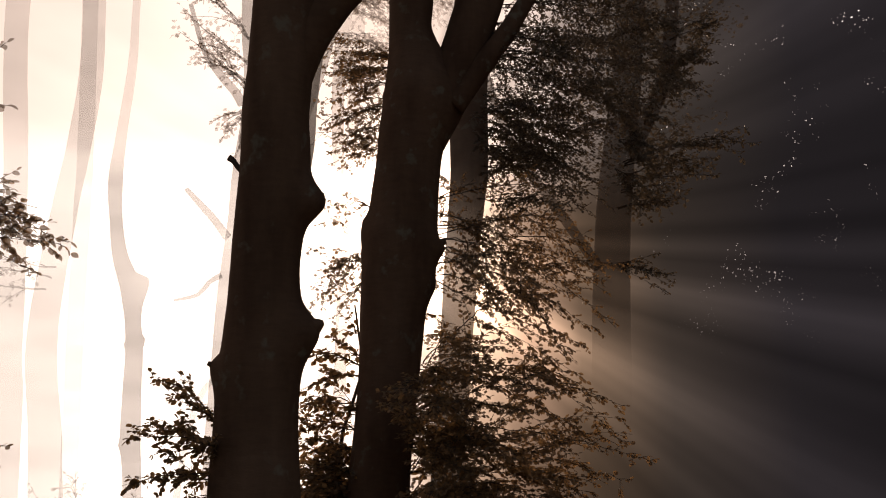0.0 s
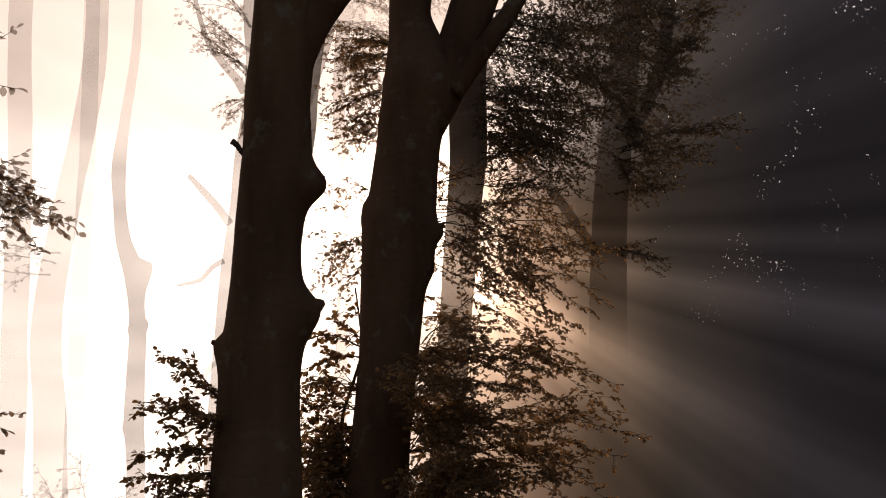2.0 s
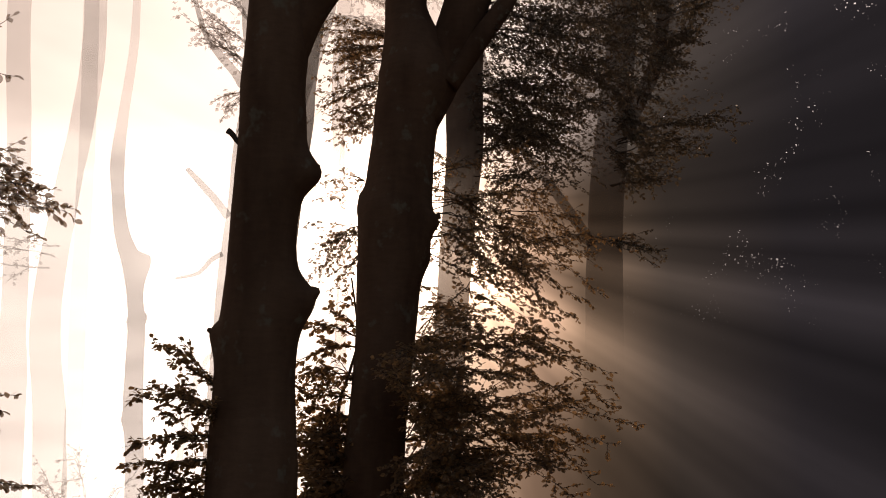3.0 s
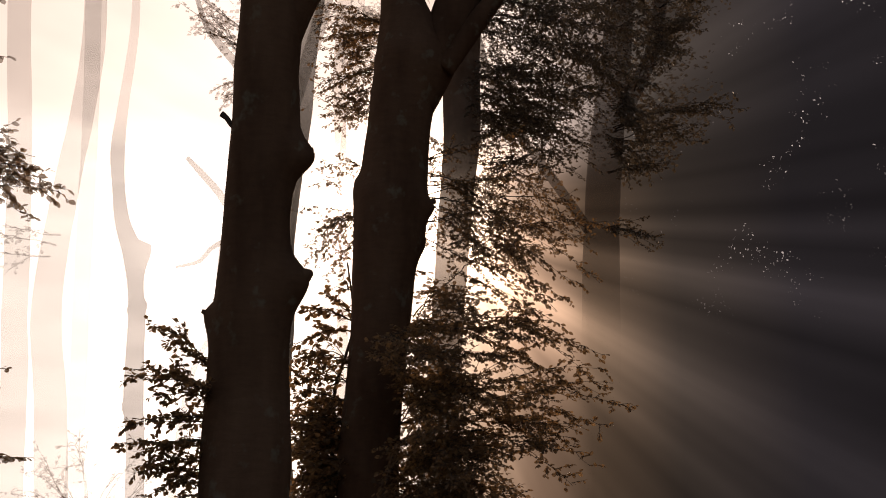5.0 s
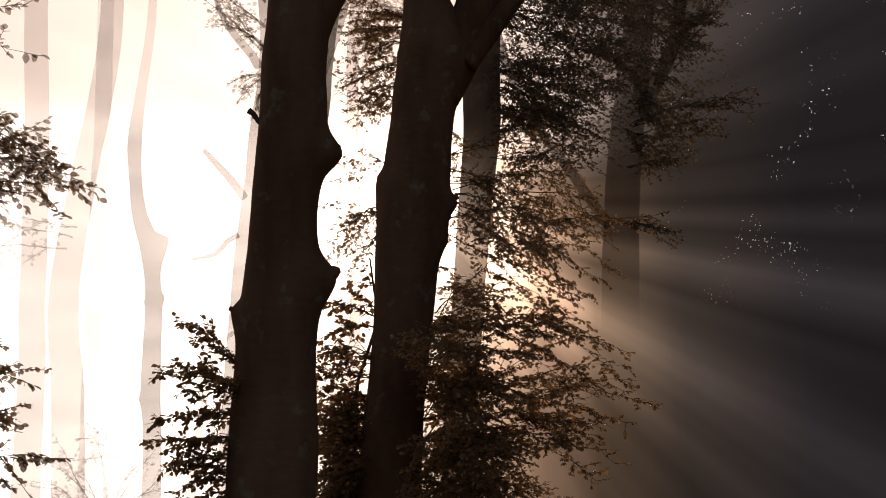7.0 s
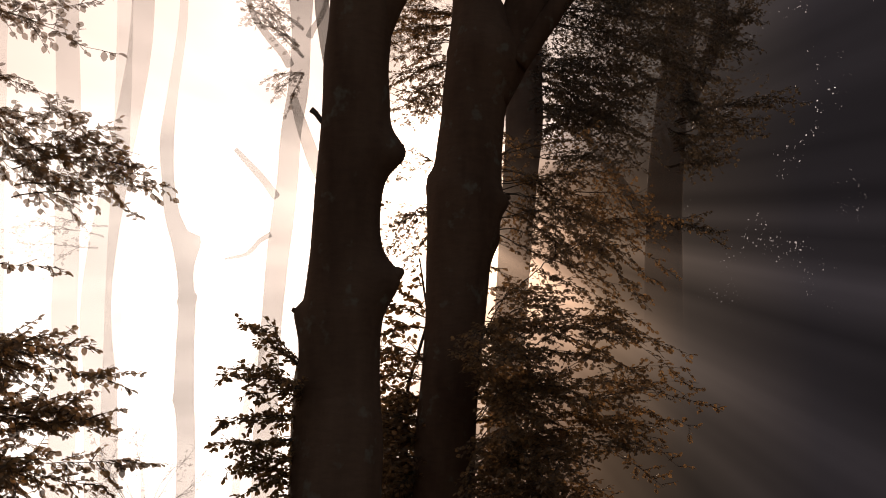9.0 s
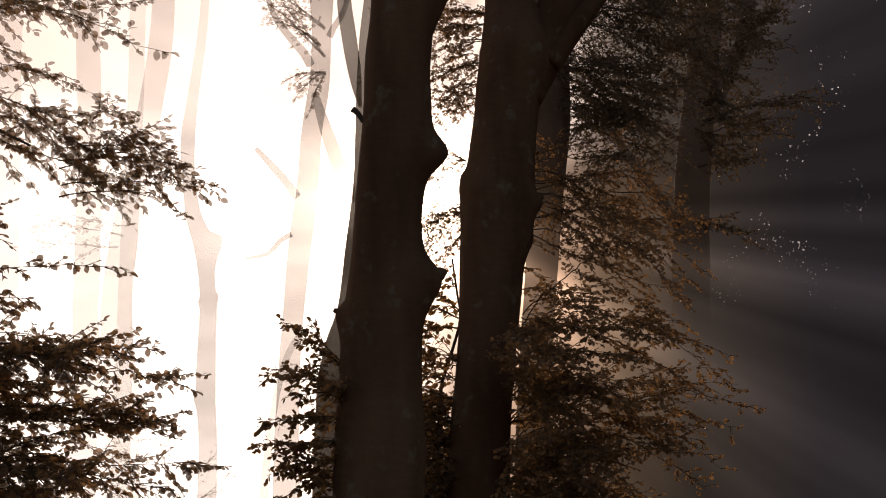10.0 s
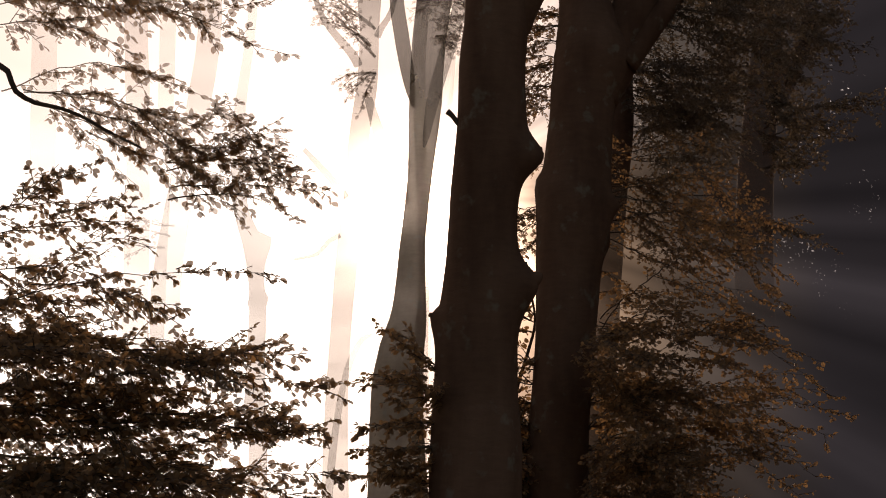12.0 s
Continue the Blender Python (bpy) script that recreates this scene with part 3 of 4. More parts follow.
BU = [
    (0.32, 9.9, 6.08, 2.21, 9.4, 5.45, 0.4),
    (0.28, 9.9, 5.94, 2.02, 9.6, 5.3, 0.42),
    (0.32, 9.9, 6.22, 1.9, 9.6, 5.94, 0.42),
    (0.36, 9.9, 6.5, 2.22, 9.8, 6.37, 0.42),
    (0.4, 9.9, 6.79, 1.72, 9.9, 6.68, 0.42),
    (0.35, 9.9, 6.39, 1.37, 10.2, 6.07, 0.42),
    (0.29, 9.9, 6.05, 1.2, 10.2, 5.75, 0.42),
    (0.6, 9.8, 6.23, 1.83, 10.4, 6.04, 0.42),
    (0.76, 9.8, 6.51, 2.18, 10.4, 6.51, 0.42),
    (0.45, 9.9, 5.99, 1.6, 10.4, 5.69, 0.4),
]

BUR = [
    (1.34, 10.6, 6.44, 2.65, 11.1, 6.14, 0.34),
    (1.27, 10.6, 6.26, 2.44, 11.1, 6.01, 0.36),
    (1.21, 10.6, 6.11, 2.02, 11.1, 5.98, 0.36),
    (1.34, 10.6, 6.51, 2.22, 11.1, 6.55, 0.32),
    (1.05, 10.6, 6.32, 1.84, 11.1, 5.76, 0.4),
    (0.93, 10.6, 5.96, 1.77, 11.1, 5.45, 0.4),
]

BLU = [
    (-0.49, 9.9, 5.71, -1.21, 10.4, 5.66, 0.3),
    (-0.51, 9.9, 5.49, -1.25, 10.5, 5.35, 0.3),
    (-0.49, 9.9, 5.88, -1.17, 10.7, 6.17, 0.3),
    (-0.51, 9.9, 5.33, -1.04, 10.5, 5.13, 0.3),
    (-0.49, 9.9, 5.55, -0.97, 10.2, 5.44, 0.3),
    (-0.49, 9.9, 5.99, -1.1, 10.8, 6.45, 0.3),
    (-0.52, 9.9, 5.17, -1.11, 10.6, 5.3, 0.3),
]

BLM = [
    (-0.67, 9.9, 4.17, -1.23, 10.3, 3.9, 0.2),
    (-0.67, 9.9, 4.05, -1.21, 10.3, 3.72, 0.2),
    (-0.66, 9.9, 4.1, -1.12, 10.5, 4.02, 0.18),
    (-0.62, 9.9, 4.53, -1.14, 10.5, 4.57, 0.18),
    (-0.66, 9.9, 3.9, -1.02, 10.4, 3.58, 0.16),
]

RL = [
    (-0.18, 9.85, 3.15, 0.82, 7.6, 2.8, 0.3),
    (-0.18, 9.85, 3.11, 0.72, 7.7, 2.62, 0.24),
    (-0.25, 9.85, 2.91, 0.55, 7.8, 2.51, 0.3),
    (-0.25, 9.85, 2.86, 0.37, 7.9, 2.79, 0.28),
    (-0.27, 9.85, 2.67, 1.22, 8.1, 2.33, 0.34),
    (-0.27, 9.85, 2.53, 1.55, 8.6, 2.2, 0.34),
    (-0.28, 9.85, 2.58, 0.63, 7.8, 2.34, 0.32),
    (-0.28, 9.85, 2.39, 1.27, 8.4, 2.07, 0.36),
    (-0.29, 9.85, 2.32, 0.43, 7.8, 2.15, 0.34),
    (-0.3, 9.85, 2.16, 0.86, 8, 1.87, 0.38),
    (-0.27, 9.85, 2.74, 0.22, 8.2, 2.47, 0.3),
    (-0.29, 9.85, 2.2, 0.26, 8.2, 2.06, 0.34),
]

RL2 = [
    (-0.3, 9.85, 2.02, 1.18, 8.4, 1.78, 0.4),
    (-0.32, 9.85, 1.79, 1.04, 8.3, 1.63, 0.4),
    (-0.33, 9.85, 1.61, 0.75, 8.1, 1.46, 0.4),
    (-0.32, 9.85, 1.52, 0.85, 8.4, 1.32, 0.4),
    (-0.32, 9.85, 1.93, 0.3, 8.3, 1.91, 0.36),
    (-0.33, 9.85, 1.7, 0.3, 8.3, 1.66, 0.36),
    (-0.32, 9.85, 1.47, 0.26, 8.3, 1.46, 0.36),
    (-0.28, 9.85, 2.44, 0.27, 8.6, 2.31, 0.32),
    (-0.18, 9.85, 3.06, 0.19, 8.6, 2.96, 0.26),
    (-0.3, 9.85, 2.06, 0.93, 9, 2.07, 0.36),
    (-0.32, 9.85, 1.79, 0.64, 9.2, 1.8, 0.36),
]

UL = [
    (-0.74, 9.9, 2.58, -1.17, 9.95, 2.61, 0.28),
    (-0.74, 9.9, 2.42, -1.22, 9.95, 2.4, 0.32),
    (-0.75, 9.9, 2.23, -1.22, 9.95, 2.19, 0.34),
    (-0.76, 9.9, 2.07, -1.24, 9.95, 2, 0.34),
    (-0.76, 9.9, 1.88, -1.22, 9.95, 1.81, 0.34),
    (-0.75, 9.9, 2.16, -1.07, 9.95, 2.33, 0.32),
    (-0.77, 9.9, 1.7, -1.22, 9.95, 1.63, 0.34),
    (-0.77, 9.9, 1.52, -1.23, 9.95, 1.43, 0.34),
    (-0.76, 9.9, 1.79, -1.12, 9.95, 1.54, 0.34),
    (-0.74, 9.9, 2.73, -1.08, 9.95, 2.8, 0.24),
]

UL2 = [
    (-0.66, 10.3, 2.43, -1.28, 10.5, 2.39, 0.4),
    (-0.66, 10.3, 2.23, -1.27, 10.5, 2.12, 0.4),
    (-0.66, 10.3, 2.04, -1.27, 10.5, 2.02, 0.4),
    (-0.66, 10.3, 1.87, -1.26, 10.5, 1.73, 0.4),
    (-0.65, 10.3, 1.7, -1.26, 10.5, 1.66, 0.4),
    (-0.65, 10.3, 1.54, -1.25, 10.5, 1.39, 0.4),
    (-0.65, 10.3, 1.38, -1.25, 10.5, 1.32, 0.4),
    (-0.66, 10.3, 2.13, -1.28, 10.5, 2.22, 0.4),
]

BR = [
    (-0.24, 9.9, 3.36, 0.21, 10.3, 3.35, 0.32),
    (-0.25, 9.9, 3.11, 0.39, 10.3, 3.2, 0.32),
    (-0.26, 9.9, 2.87, 0.3, 10.3, 2.82, 0.32),
    (-0.27, 9.9, 2.65, 0.29, 10.3, 2.67, 0.32),
    (-0.28, 9.9, 2.44, 0.29, 10.3, 2.38, 0.32),
    (-0.29, 9.9, 2.24, 0.29, 10.3, 2.27, 0.32),
    (-0.3, 9.9, 2.04, 0.38, 10.3, 1.97, 0.32),
    (-0.31, 9.9, 1.84, 0.38, 10.3, 1.82, 0.32),
    (-0.31, 9.9, 1.65, 0.2, 10.3, 1.56, 0.32),
    (-0.32, 9.9, 1.47, 0.29, 10.3, 1.42, 0.32),
]



def forked_beech():
    rng = np.random.default_rng(12)
    tree = thing("beech_tree", "dark forked beech with leafy side branches", "tree", "near beeches")
    trunk(tree, STEM_B, BARK, 7.7, 48, 6.0, 0.04, burls=B_BURLS)
    limb(tree, B_LIMB, BARK, 2.7, segs=24)
    limb(tree, B_LIMB2, BARK, 3.7)
    limb(tree, B_STUB, BARK, 1.0, "branch_stub", 16, 0.02, 0.12)
    limb(tree, B_BURL, BARK, 1.5, "branch_stub", 16, 0.02, 0.12)
    grow(tree, BM, rng, TWIG, LEAF_SHEER_MIST[1], more=1, thick=0.006, gap=0.0185, pitch=0.04, tilt=0.4, bare=0.16, leaf=0.037)
    grow(tree, BS, rng, TWIG, LEAF_SHEER_MIST[1], more=1, thick=0.004, gap=0.018, leaf=0.036, tilt=0.4)
    grow(tree, BU, np.random.default_rng(121), TWIG, LEAF_SHADED_SHEER[0], more=1, thick=0.006, gap=0.017, pitch=0.042, leaf=0.031, tilt=0.45)
    grow(tree, BUR, np.random.default_rng(122), TWIG, LEAF_SHADED, thick=0.006, gap=0.018, pitch=0.042, leaf=0.035)
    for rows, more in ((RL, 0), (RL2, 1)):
        grow(tree, rows, rng, TWIG, LEAF_SHEER_MIST[0], more=more, thick=0.006, leaf=0.039, gap=0.016, pitch=0.038, bare=0.14, droop=0.12, tilt=0.4)
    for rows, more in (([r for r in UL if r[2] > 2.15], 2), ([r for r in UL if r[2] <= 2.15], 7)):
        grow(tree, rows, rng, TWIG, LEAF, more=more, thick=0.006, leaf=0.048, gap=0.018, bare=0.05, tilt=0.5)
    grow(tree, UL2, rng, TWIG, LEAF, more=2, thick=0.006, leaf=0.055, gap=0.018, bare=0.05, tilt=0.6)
    grow(tree, BR[:3], rng, TWIG, LEAF_SHEER_MIST[1], thick=0.005, leaf=0.045, gap=0.019, bare=0.05, tilt=0.5)
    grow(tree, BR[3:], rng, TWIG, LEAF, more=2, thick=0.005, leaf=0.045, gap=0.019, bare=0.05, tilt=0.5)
    grow(tree, BLU, rng, TWIG, LEAF_SHEER_MIST[1], more=2, thick=0.005, leaf=0.038, gap=0.017)
    grow(tree, BLM, rng, TWIG, LEAF_SHEER_MIST[1], more=2, thick=0.004, leaf=0.037, gap=0.018)
    crown(tree, (-0.2, 9.9, 9.0), 5.0, 2.6, rng, BARK, LEAF, 2400)
    return tree


forked_beech()

# ---- young growth between them ----
SHOOT = [
    (-0.791, 10.2, 3.72, 0.008),
    (-0.745, 10.2, 3.412, 0.01),
    (-0.715, 10.2, 3.159, 0.012),
    (-0.789, 10.2, 2.859, 0.015),
    (-0.877, 10.2, 2.563, 0.017),
    (-0.89, 10.2, 2.272, 0.02),
    (-0.893, 10.2, 1.938, 0.022),
    (-0.899, 10.2, 0.55, 0.024),
    (-0.901, 10.2, 0.15, 0.026),
    (-0.902, 10.2, -0.12, 0.033),
]

SH = [
    (-0.71, 10.2, 3.16, -1.17, 10, 3.22, 0.14),
    (-0.74, 10.2, 3.08, -1.21, 10, 2.93, 0.2),
    (-0.8, 10.2, 2.83, -1.26, 10.1, 2.8, 0.24),
    (-0.87, 10.2, 2.61, -1.23, 10.1, 2.58, 0.24),
    (-0.89, 10.2, 2.34, -1.18, 10.1, 2.31, 0.24),
    (-0.89, 10.2, 2.18, -1.13, 10.1, 2.03, 0.24),
    (-0.76, 10.2, 2.81, -0.6, 10, 2.88, 0.2),
    (-0.77, 10.2, 3.46, -0.92, 10.1, 3.6, 0.12),
    (-0.72, 10.2, 3.21, -0.97, 10.1, 3.39, 0.12),
]



def slender_sapling():
    rng = np.random.default_rng(13)
    tree = thing("beech_sapling", "thin young beech stem with sparse leaves between two trunks", "sapling", "young beeches")
    trunk(tree, SHOOT, TWIG, 0.3, 8, 0.0, 0.06, 0)
    grow(tree, SH, rng, TWIG, LEAF, more=1, thick=0.006)
    return tree


slender_sapling()

# ---- beech beside the path, its branches reaching in ----
F_LOW = [
    (-3.45, 4.5, 1.6, -2.4, 4.8, 1.56, 0.45),
    (-3.4, 4.6, 1.52, -2.5, 4.5, 1.5, 0.45),
    (-3.64, 4.8, 2.08, -1.86, 4.6, 1.96, 0.5),
    (-3.48, 4.5, 1.86, -1.84, 4.6, 1.79, 0.5),
    (-3.55, 4.7, 1.72, -1.79, 4.75, 1.64, 0.5),
    (-3.37, 4.5, 1.56, -1.85, 4.6, 1.54, 0.5),
    (-3.48, 4.6, 2.06, -2.43, 4.5, 2.06, 0.45),
    (-3.51, 4.7, 1.93, -2.28, 4.9, 1.92, 0.45),
    (-3.41, 4.6, 1.47, -1.97, 4.6, 1.43, 0.45),
    (-3.62, 4.9, 2.14, -2.75, 4.7, 2.17, 0.35),
    (-3.59, 4.9, 1.8, -2.56, 4.9, 1.75, 0.45),
]

F_TWIGS = [
    (-3.6, 4.7, 2.12, -2.06, 4.5, 2.41, 0.22),
    (-3.65, 4.9, 2.39, -2.49, 4.6, 2.3, 0.32),
    (-3.63, 4.8, 2.55, -2.62, 4.7, 2.56, 0.3),
    (-3.64, 4.9, 2.7, -2.71, 4.7, 2.74, 0.26),
    (-3.44, 4.7, 2.65, -2.89, 4.75, 2.96, 0.14),
    (-3.64, 4.9, 2.29, -2.78, 4.7, 2.22, 0.3),
    (-3.57, 4.7, 2.46, -2.76, 4.6, 2.41, 0.28),
]

F_MID = [
    (-3.84, 6.1, 3.78, -2.28, 6.05, 3.37, 0.42),
    (-3.61, 6.2, 3.73, -2.55, 6, 3.02, 0.28),
    (-3.88, 6.2, 3.82, -2.61, 6.1, 3.65, 0.3),
    (-3.43, 6, 3.53, -2.41, 6, 3.15, 0.35),
    (-3.85, 6.3, 3.8, -2.99, 6.2, 3.26, 0.3),
    (-4.06, 6.3, 3.87, -2.93, 6.2, 3.84, 0.3),
    (-3.51, 6.2, 3.7, -2.21, 6.2, 3.27, 0.25),
]

F_MID2 = [
    (-3.05, 6.3, 3.52, -2.26, 6.2, 3.44, 0.3),
    (-3.04, 6.3, 3.42, -2.07, 6.2, 3.24, 0.3),
    (-3.02, 6.3, 3.28, -2.11, 6.2, 3.23, 0.3),
    (-3.02, 6.3, 3.21, -2.26, 6.2, 3.09, 0.28),
    (-3.08, 6.4, 3.42, -2.21, 6.25, 3.34, 0.28),
]

F_TOP = [
    (-4.21, 5.7, 4.1, -2.29, 5.5, 3.79, 0.36),
    (-4.28, 5.8, 4.31, -2.35, 5.6, 4.11, 0.36),
    (-4.09, 5.6, 3.92, -3.05, 5.6, 3.8, 0.3),
    (-4.35, 5.9, 4.46, -2.82, 5.7, 4.04, 0.36),
]



def leafy_beech():
    rng = np.random.default_rng(15)
    tree = thing("beech_tree", "slim beech with layered leafy branches hanging over the path", "tree", "near beeches")
    trunk(tree, [(-4.6, 5.7, 7.0, 0.05), (-4.45, 5.6, 4.5, 0.08), (-4.4, 5.4, 2.5, 0.1), (-4.35, 5.3, 0.5, 0.12), (-4.35, 5.3, 0.1, 0.15), (-4.35, 5.3, -0.1, 0.19)], BARK, 3.3, 18, 2.0)
    # boughs that carry the sprays
    for z0, (x1, y1, z1) in ((1.5, (-3.45, 4.6, 1.5)), (1.7, (-3.5, 4.7, 1.8)), (2.0, (-3.5, 4.8, 2.05)), (2.2, (-3.5, 4.8, 2.35))):
        limb(tree, [(-4.4, 5.4, z0, 0.03), ((x1 - 4.4) / 2, (y1 + 5.4) / 2, (z0 + z1) / 2 + 0.06, 0.024), (x1, y1, z1, 0.016)], TWIG, z0, "bough", 8)
    limb(tree, F_BOUGH, TWIG, 1.1, "bough", 10, 0.05, 0.1)
    grow(tree, F_LOW, np.random.default_rng(151), TWIG, LEAF_SHEER_MIST[0], more=1, single=33, thick=0.006, leaf=0.034, tilt=0.09, droop=0.04, gap=0.0137, pitch=0.026)
    grow(tree, F_TWIGS, np.random.default_rng(152), TWIG, LEAF_SHEER_MIST[0], thick=0.004, leaf=0.034, tilt=0.12, droop=0.04, gap=0.015, pitch=0.036)
    grow(tree, F_MID, np.random.default_rng(153), BARK_SHEER_MIST[0], LEAF_SHEER_MIST[2], thick=0.005, leaf=0.046, gap=0.021)
    grow(tree, F_MID2, np.random.default_rng(154), TWIG, LEAF_SHEER_MIST[1], thick=0.005, leaf=0.048, gap=0.022, tilt=0.2)
    grow(tree, F_TOP, np.random.default_rng(155), BARK_SHEER_MIST[0], LEAF_SHEER_MIST[2], thick=0.005, leaf=0.048, gap=0.023)
    crown(tree, (-4.6, 5.7, 6.2), 2.6, 1.6, rng, BARK, LEAF, 900, 0.1)
    return tree


F_BOUGH = [(-4.45, 5.6, 4.0, 0.03), (-4.2, 5.95, 4.03, 0.02), (-3.98, 6.1, 3.939, 0.017), (-3.93, 6.1, 3.891, 0.016), (-3.88, 6.1, 3.789, 0.015), (-3.764, 6.1, 3.722, 0.0135), (-3.639, 6.1, 3.696, 0.012), (-3.506, 6.1, 3.649, 0.0105), (-3.337, 6.1, 3.556, 0.009), (-3.138, 6.1, 3.458, 0.007)]
leafy_beech()

# ---- trees behind, dimmer in the mist ----
CN = [
    (-1.526, 14.6, 10.918, 0.3),
    (-1.742, 14.6, 9.343, 0.254),
    (-1.832, 14.6, 8.33, 0.239),
    (-1.906, 14.6, 7.506, 0.225),
    (-1.933, 14.6, 6.702, 0.211),
    (-1.979, 14.6, 5.916, 0.164),
    (-2.03, 14.6, 5.299, 0.159),
    (-2.067, 14.6, 4.769, 0.169),
    (-2.088, 14.6, 4.025, 0.232),
    (-2.171, 14.6, 3.514, 0.295),
    (-2.226, 14.6, 2.939, 0.332),
    (-2.172, 14.6, 1.684, 0.371),
    (-2.148, 14.6, 0.55, 0.401),
    (-2.139, 14.6, 0.15, 0.501),
    (-2.133, 14.6, -0.12, 0.626),
]

CN_L1 = [
    (-2.086, 14.6, 6.781, 0.023),
    (-2.136, 14.6, 7.02, 0.061),
    (-2.189, 14.6, 7.343, 0.091),
    (-2.276, 14.6, 7.832, 0.1),
    (-2.349, 14.6, 8.328, 0.1),
    (-2.33, 14.6, 8.831, 0.093),
    (-2.253, 14.6, 9.6, 0.086),
    (-2.137, 14.6, 10.474, 0.072),
]

CN_L2 = [
    (-2.151, 14.9, 5.533, 0.023),
    (-2.199, 14.9, 5.65, 0.053),
    (-2.279, 14.9, 5.83, 0.084),
    (-2.407, 14.9, 6.099, 0.099),
    (-2.522, 14.9, 6.402, 0.092),
    (-2.622, 14.9, 6.683, 0.077),
    (-2.724, 14.9, 7.008, 0.054),
]

CN_L3 = [
    (-1.879, 13.3, 5.801, 0.014),
    (-1.855, 13.3, 5.932, 0.042),
    (-1.786, 13.3, 6.373, 0.077),
    (-1.685, 13.3, 6.783, 0.085),
    (-1.583, 13.3, 7.161, 0.092),
    (-1.492, 13.3, 7.504, 0.093),
    (-1.402, 13.3, 7.891, 0.086),
    (-1.299, 13.3, 8.439, 0.08),
    (-1.137, 13.3, 9.402, 0.066),
]

DD = [
    (0.444, 12.3, 9.238, 0.222),
    (0.354, 12.3, 7.766, 0.223),
    (0.289, 12.3, 6.712, 0.218),
    (0.29, 12.3, 5.699, 0.208),
    (0.21, 12.3, 4.724, 0.185),
    (0.133, 12.3, 3.662, 0.175),
    (0.047, 12.3, 2.122, 0.182),
    (0.003, 12.3, 0.55, 0.197),
    (-0.008, 12.3, 0.15, 0.246),
    (-0.016, 12.3, -0.12, 0.307),
]

DS = [
    (0.41, 12.2, 6.1, 1.73, 11.8, 5.32, 0.4),
    (0.41, 12.2, 5.9, 1.8, 11.8, 5.1, 0.4),
    (0.41, 12.2, 6.4, 1.88, 11.8, 5.61, 0.4),
    (0.41, 12.2, 5.7, 1.58, 11.8, 5.04, 0.4),
    (0.41, 12.2, 6.2, 1.54, 11.8, 5.52, 0.4),
    (0.39, 12.2, 6.4, 1.65, 10.6, 5.51, 0.42),
    (0.4, 12.2, 6.13, 1.47, 10.4, 5.18, 0.42),
    (0.41, 12.2, 5.86, 1.22, 10.4, 4.84, 0.4),
    (0.41, 12.2, 5.6, 1.11, 10.8, 5.05, 0.38),
    (0.38, 12.2, 5.34, 1.21, 10.6, 4.62, 0.4),
    (0.4, 12.2, 6.26, 1, 11, 5.77, 0.36),
    (0.4, 12.2, 6, 0.84, 11.2, 5.33, 0.36),
    (0.41, 12.2, 6.53, 1.26, 11.2, 5.94, 0.4),
]

STEM_E = [
    (2.41, 12.8, 9.548, 0.154),
    (2.271, 12.8, 8.016, 0.17),
    (2.166, 12.8, 6.92, 0.18),
    (2.019, 12.8, 5.865, 0.197),
    (1.923, 12.8, 4.851, 0.206),
    (1.876, 12.8, 3.556, 0.22),
    (1.806, 12.8, 2.143, 0.226),
    (1.767, 12.8, 0.55, 0.244),
    (1.757, 12.8, 0.15, 0.305),
    (1.75, 12.8, -0.12, 0.381),
]

E_LIMB = [
    (2.2, 12.8, 6.13, 0.1),
    (2.358, 12.8, 6.422, 0.099),
    (2.594, 12.8, 6.92, 0.087),
    (2.719, 12.8, 7.572, 0.081),
    (2.804, 12.8, 8.467, 0.076),
    (2.886, 12.8, 9.548, 0.063),
]

E_LIMB2 = [
    (1.76, 12.7, 4.66, 0.061),
    (1.499, 12.7, 5.061, 0.06),
    (1.204, 12.7, 5.501, 0.057),
    (0.948, 12.7, 5.88, 0.054),
    (0.73, 12.7, 6.298, 0.049),
    (0.588, 12.7, 6.688, 0.04),
    (0.485, 12.7, 7.191, 0.032),
    (0.415, 12.7, 7.852, 0.024),
]

ES = [
    (2.14, 12.8, 7.57, 2.9, 12.4, 7.56, 0.32),
    (2.16, 12.8, 7.21, 2.95, 12.4, 6.75, 0.32),
    (2.1, 12.8, 6.71, 2.67, 12.4, 6.24, 0.32),
    (2.05, 12.8, 6.21, 2.51, 12.4, 5.53, 0.32),
    (2.01, 12.8, 5.87, 2.37, 12.4, 5.24, 0.32),
    (2.08, 12.8, 6.99, 1.46, 12.4, 6.68, 0.32),
    (2.01, 12.8, 6.42, 1.38, 12.4, 6.14, 0.32),
    (2.14, 12.8, 7.57, 1.41, 12.4, 7.31, 0.32),
    (1.93, 12.8, 4.72, 2.49, 12.4, 4.37, 0.32),
    (2.22, 12.8, 7.94, 2.85, 12.4, 7.17, 0.32),
    (2.07, 12.8, 6.56, 2.33, 12.4, 5.8, 0.32),
]

ESR = [
    (2.36, 12.8, 6.42, 3.05, 13.6, 7.41, 0.4),
    (2.6, 12.8, 6.92, 3.44, 13.6, 7.88, 0.4),
    (2.6, 12.8, 6.92, 3.24, 13.6, 7.6, 0.36),
    (2.1, 12.8, 5.95, 3.7, 13.6, 6.3, 0.34),
    (2.1, 12.8, 5.8, 3.37, 13.6, 6.04, 0.36),
    (2.05, 12.8, 5.6, 3.01, 13.6, 5.86, 0.36),
    (2, 12.8, 5.4, 2.75, 13.6, 5.63, 0.36),
    (2.7, 12.8, 7.5, 3.52, 13.6, 8.11, 0.4),
    (2.08, 12.8, 5.9, 3.11, 13.6, 6.49, 0.34),
]

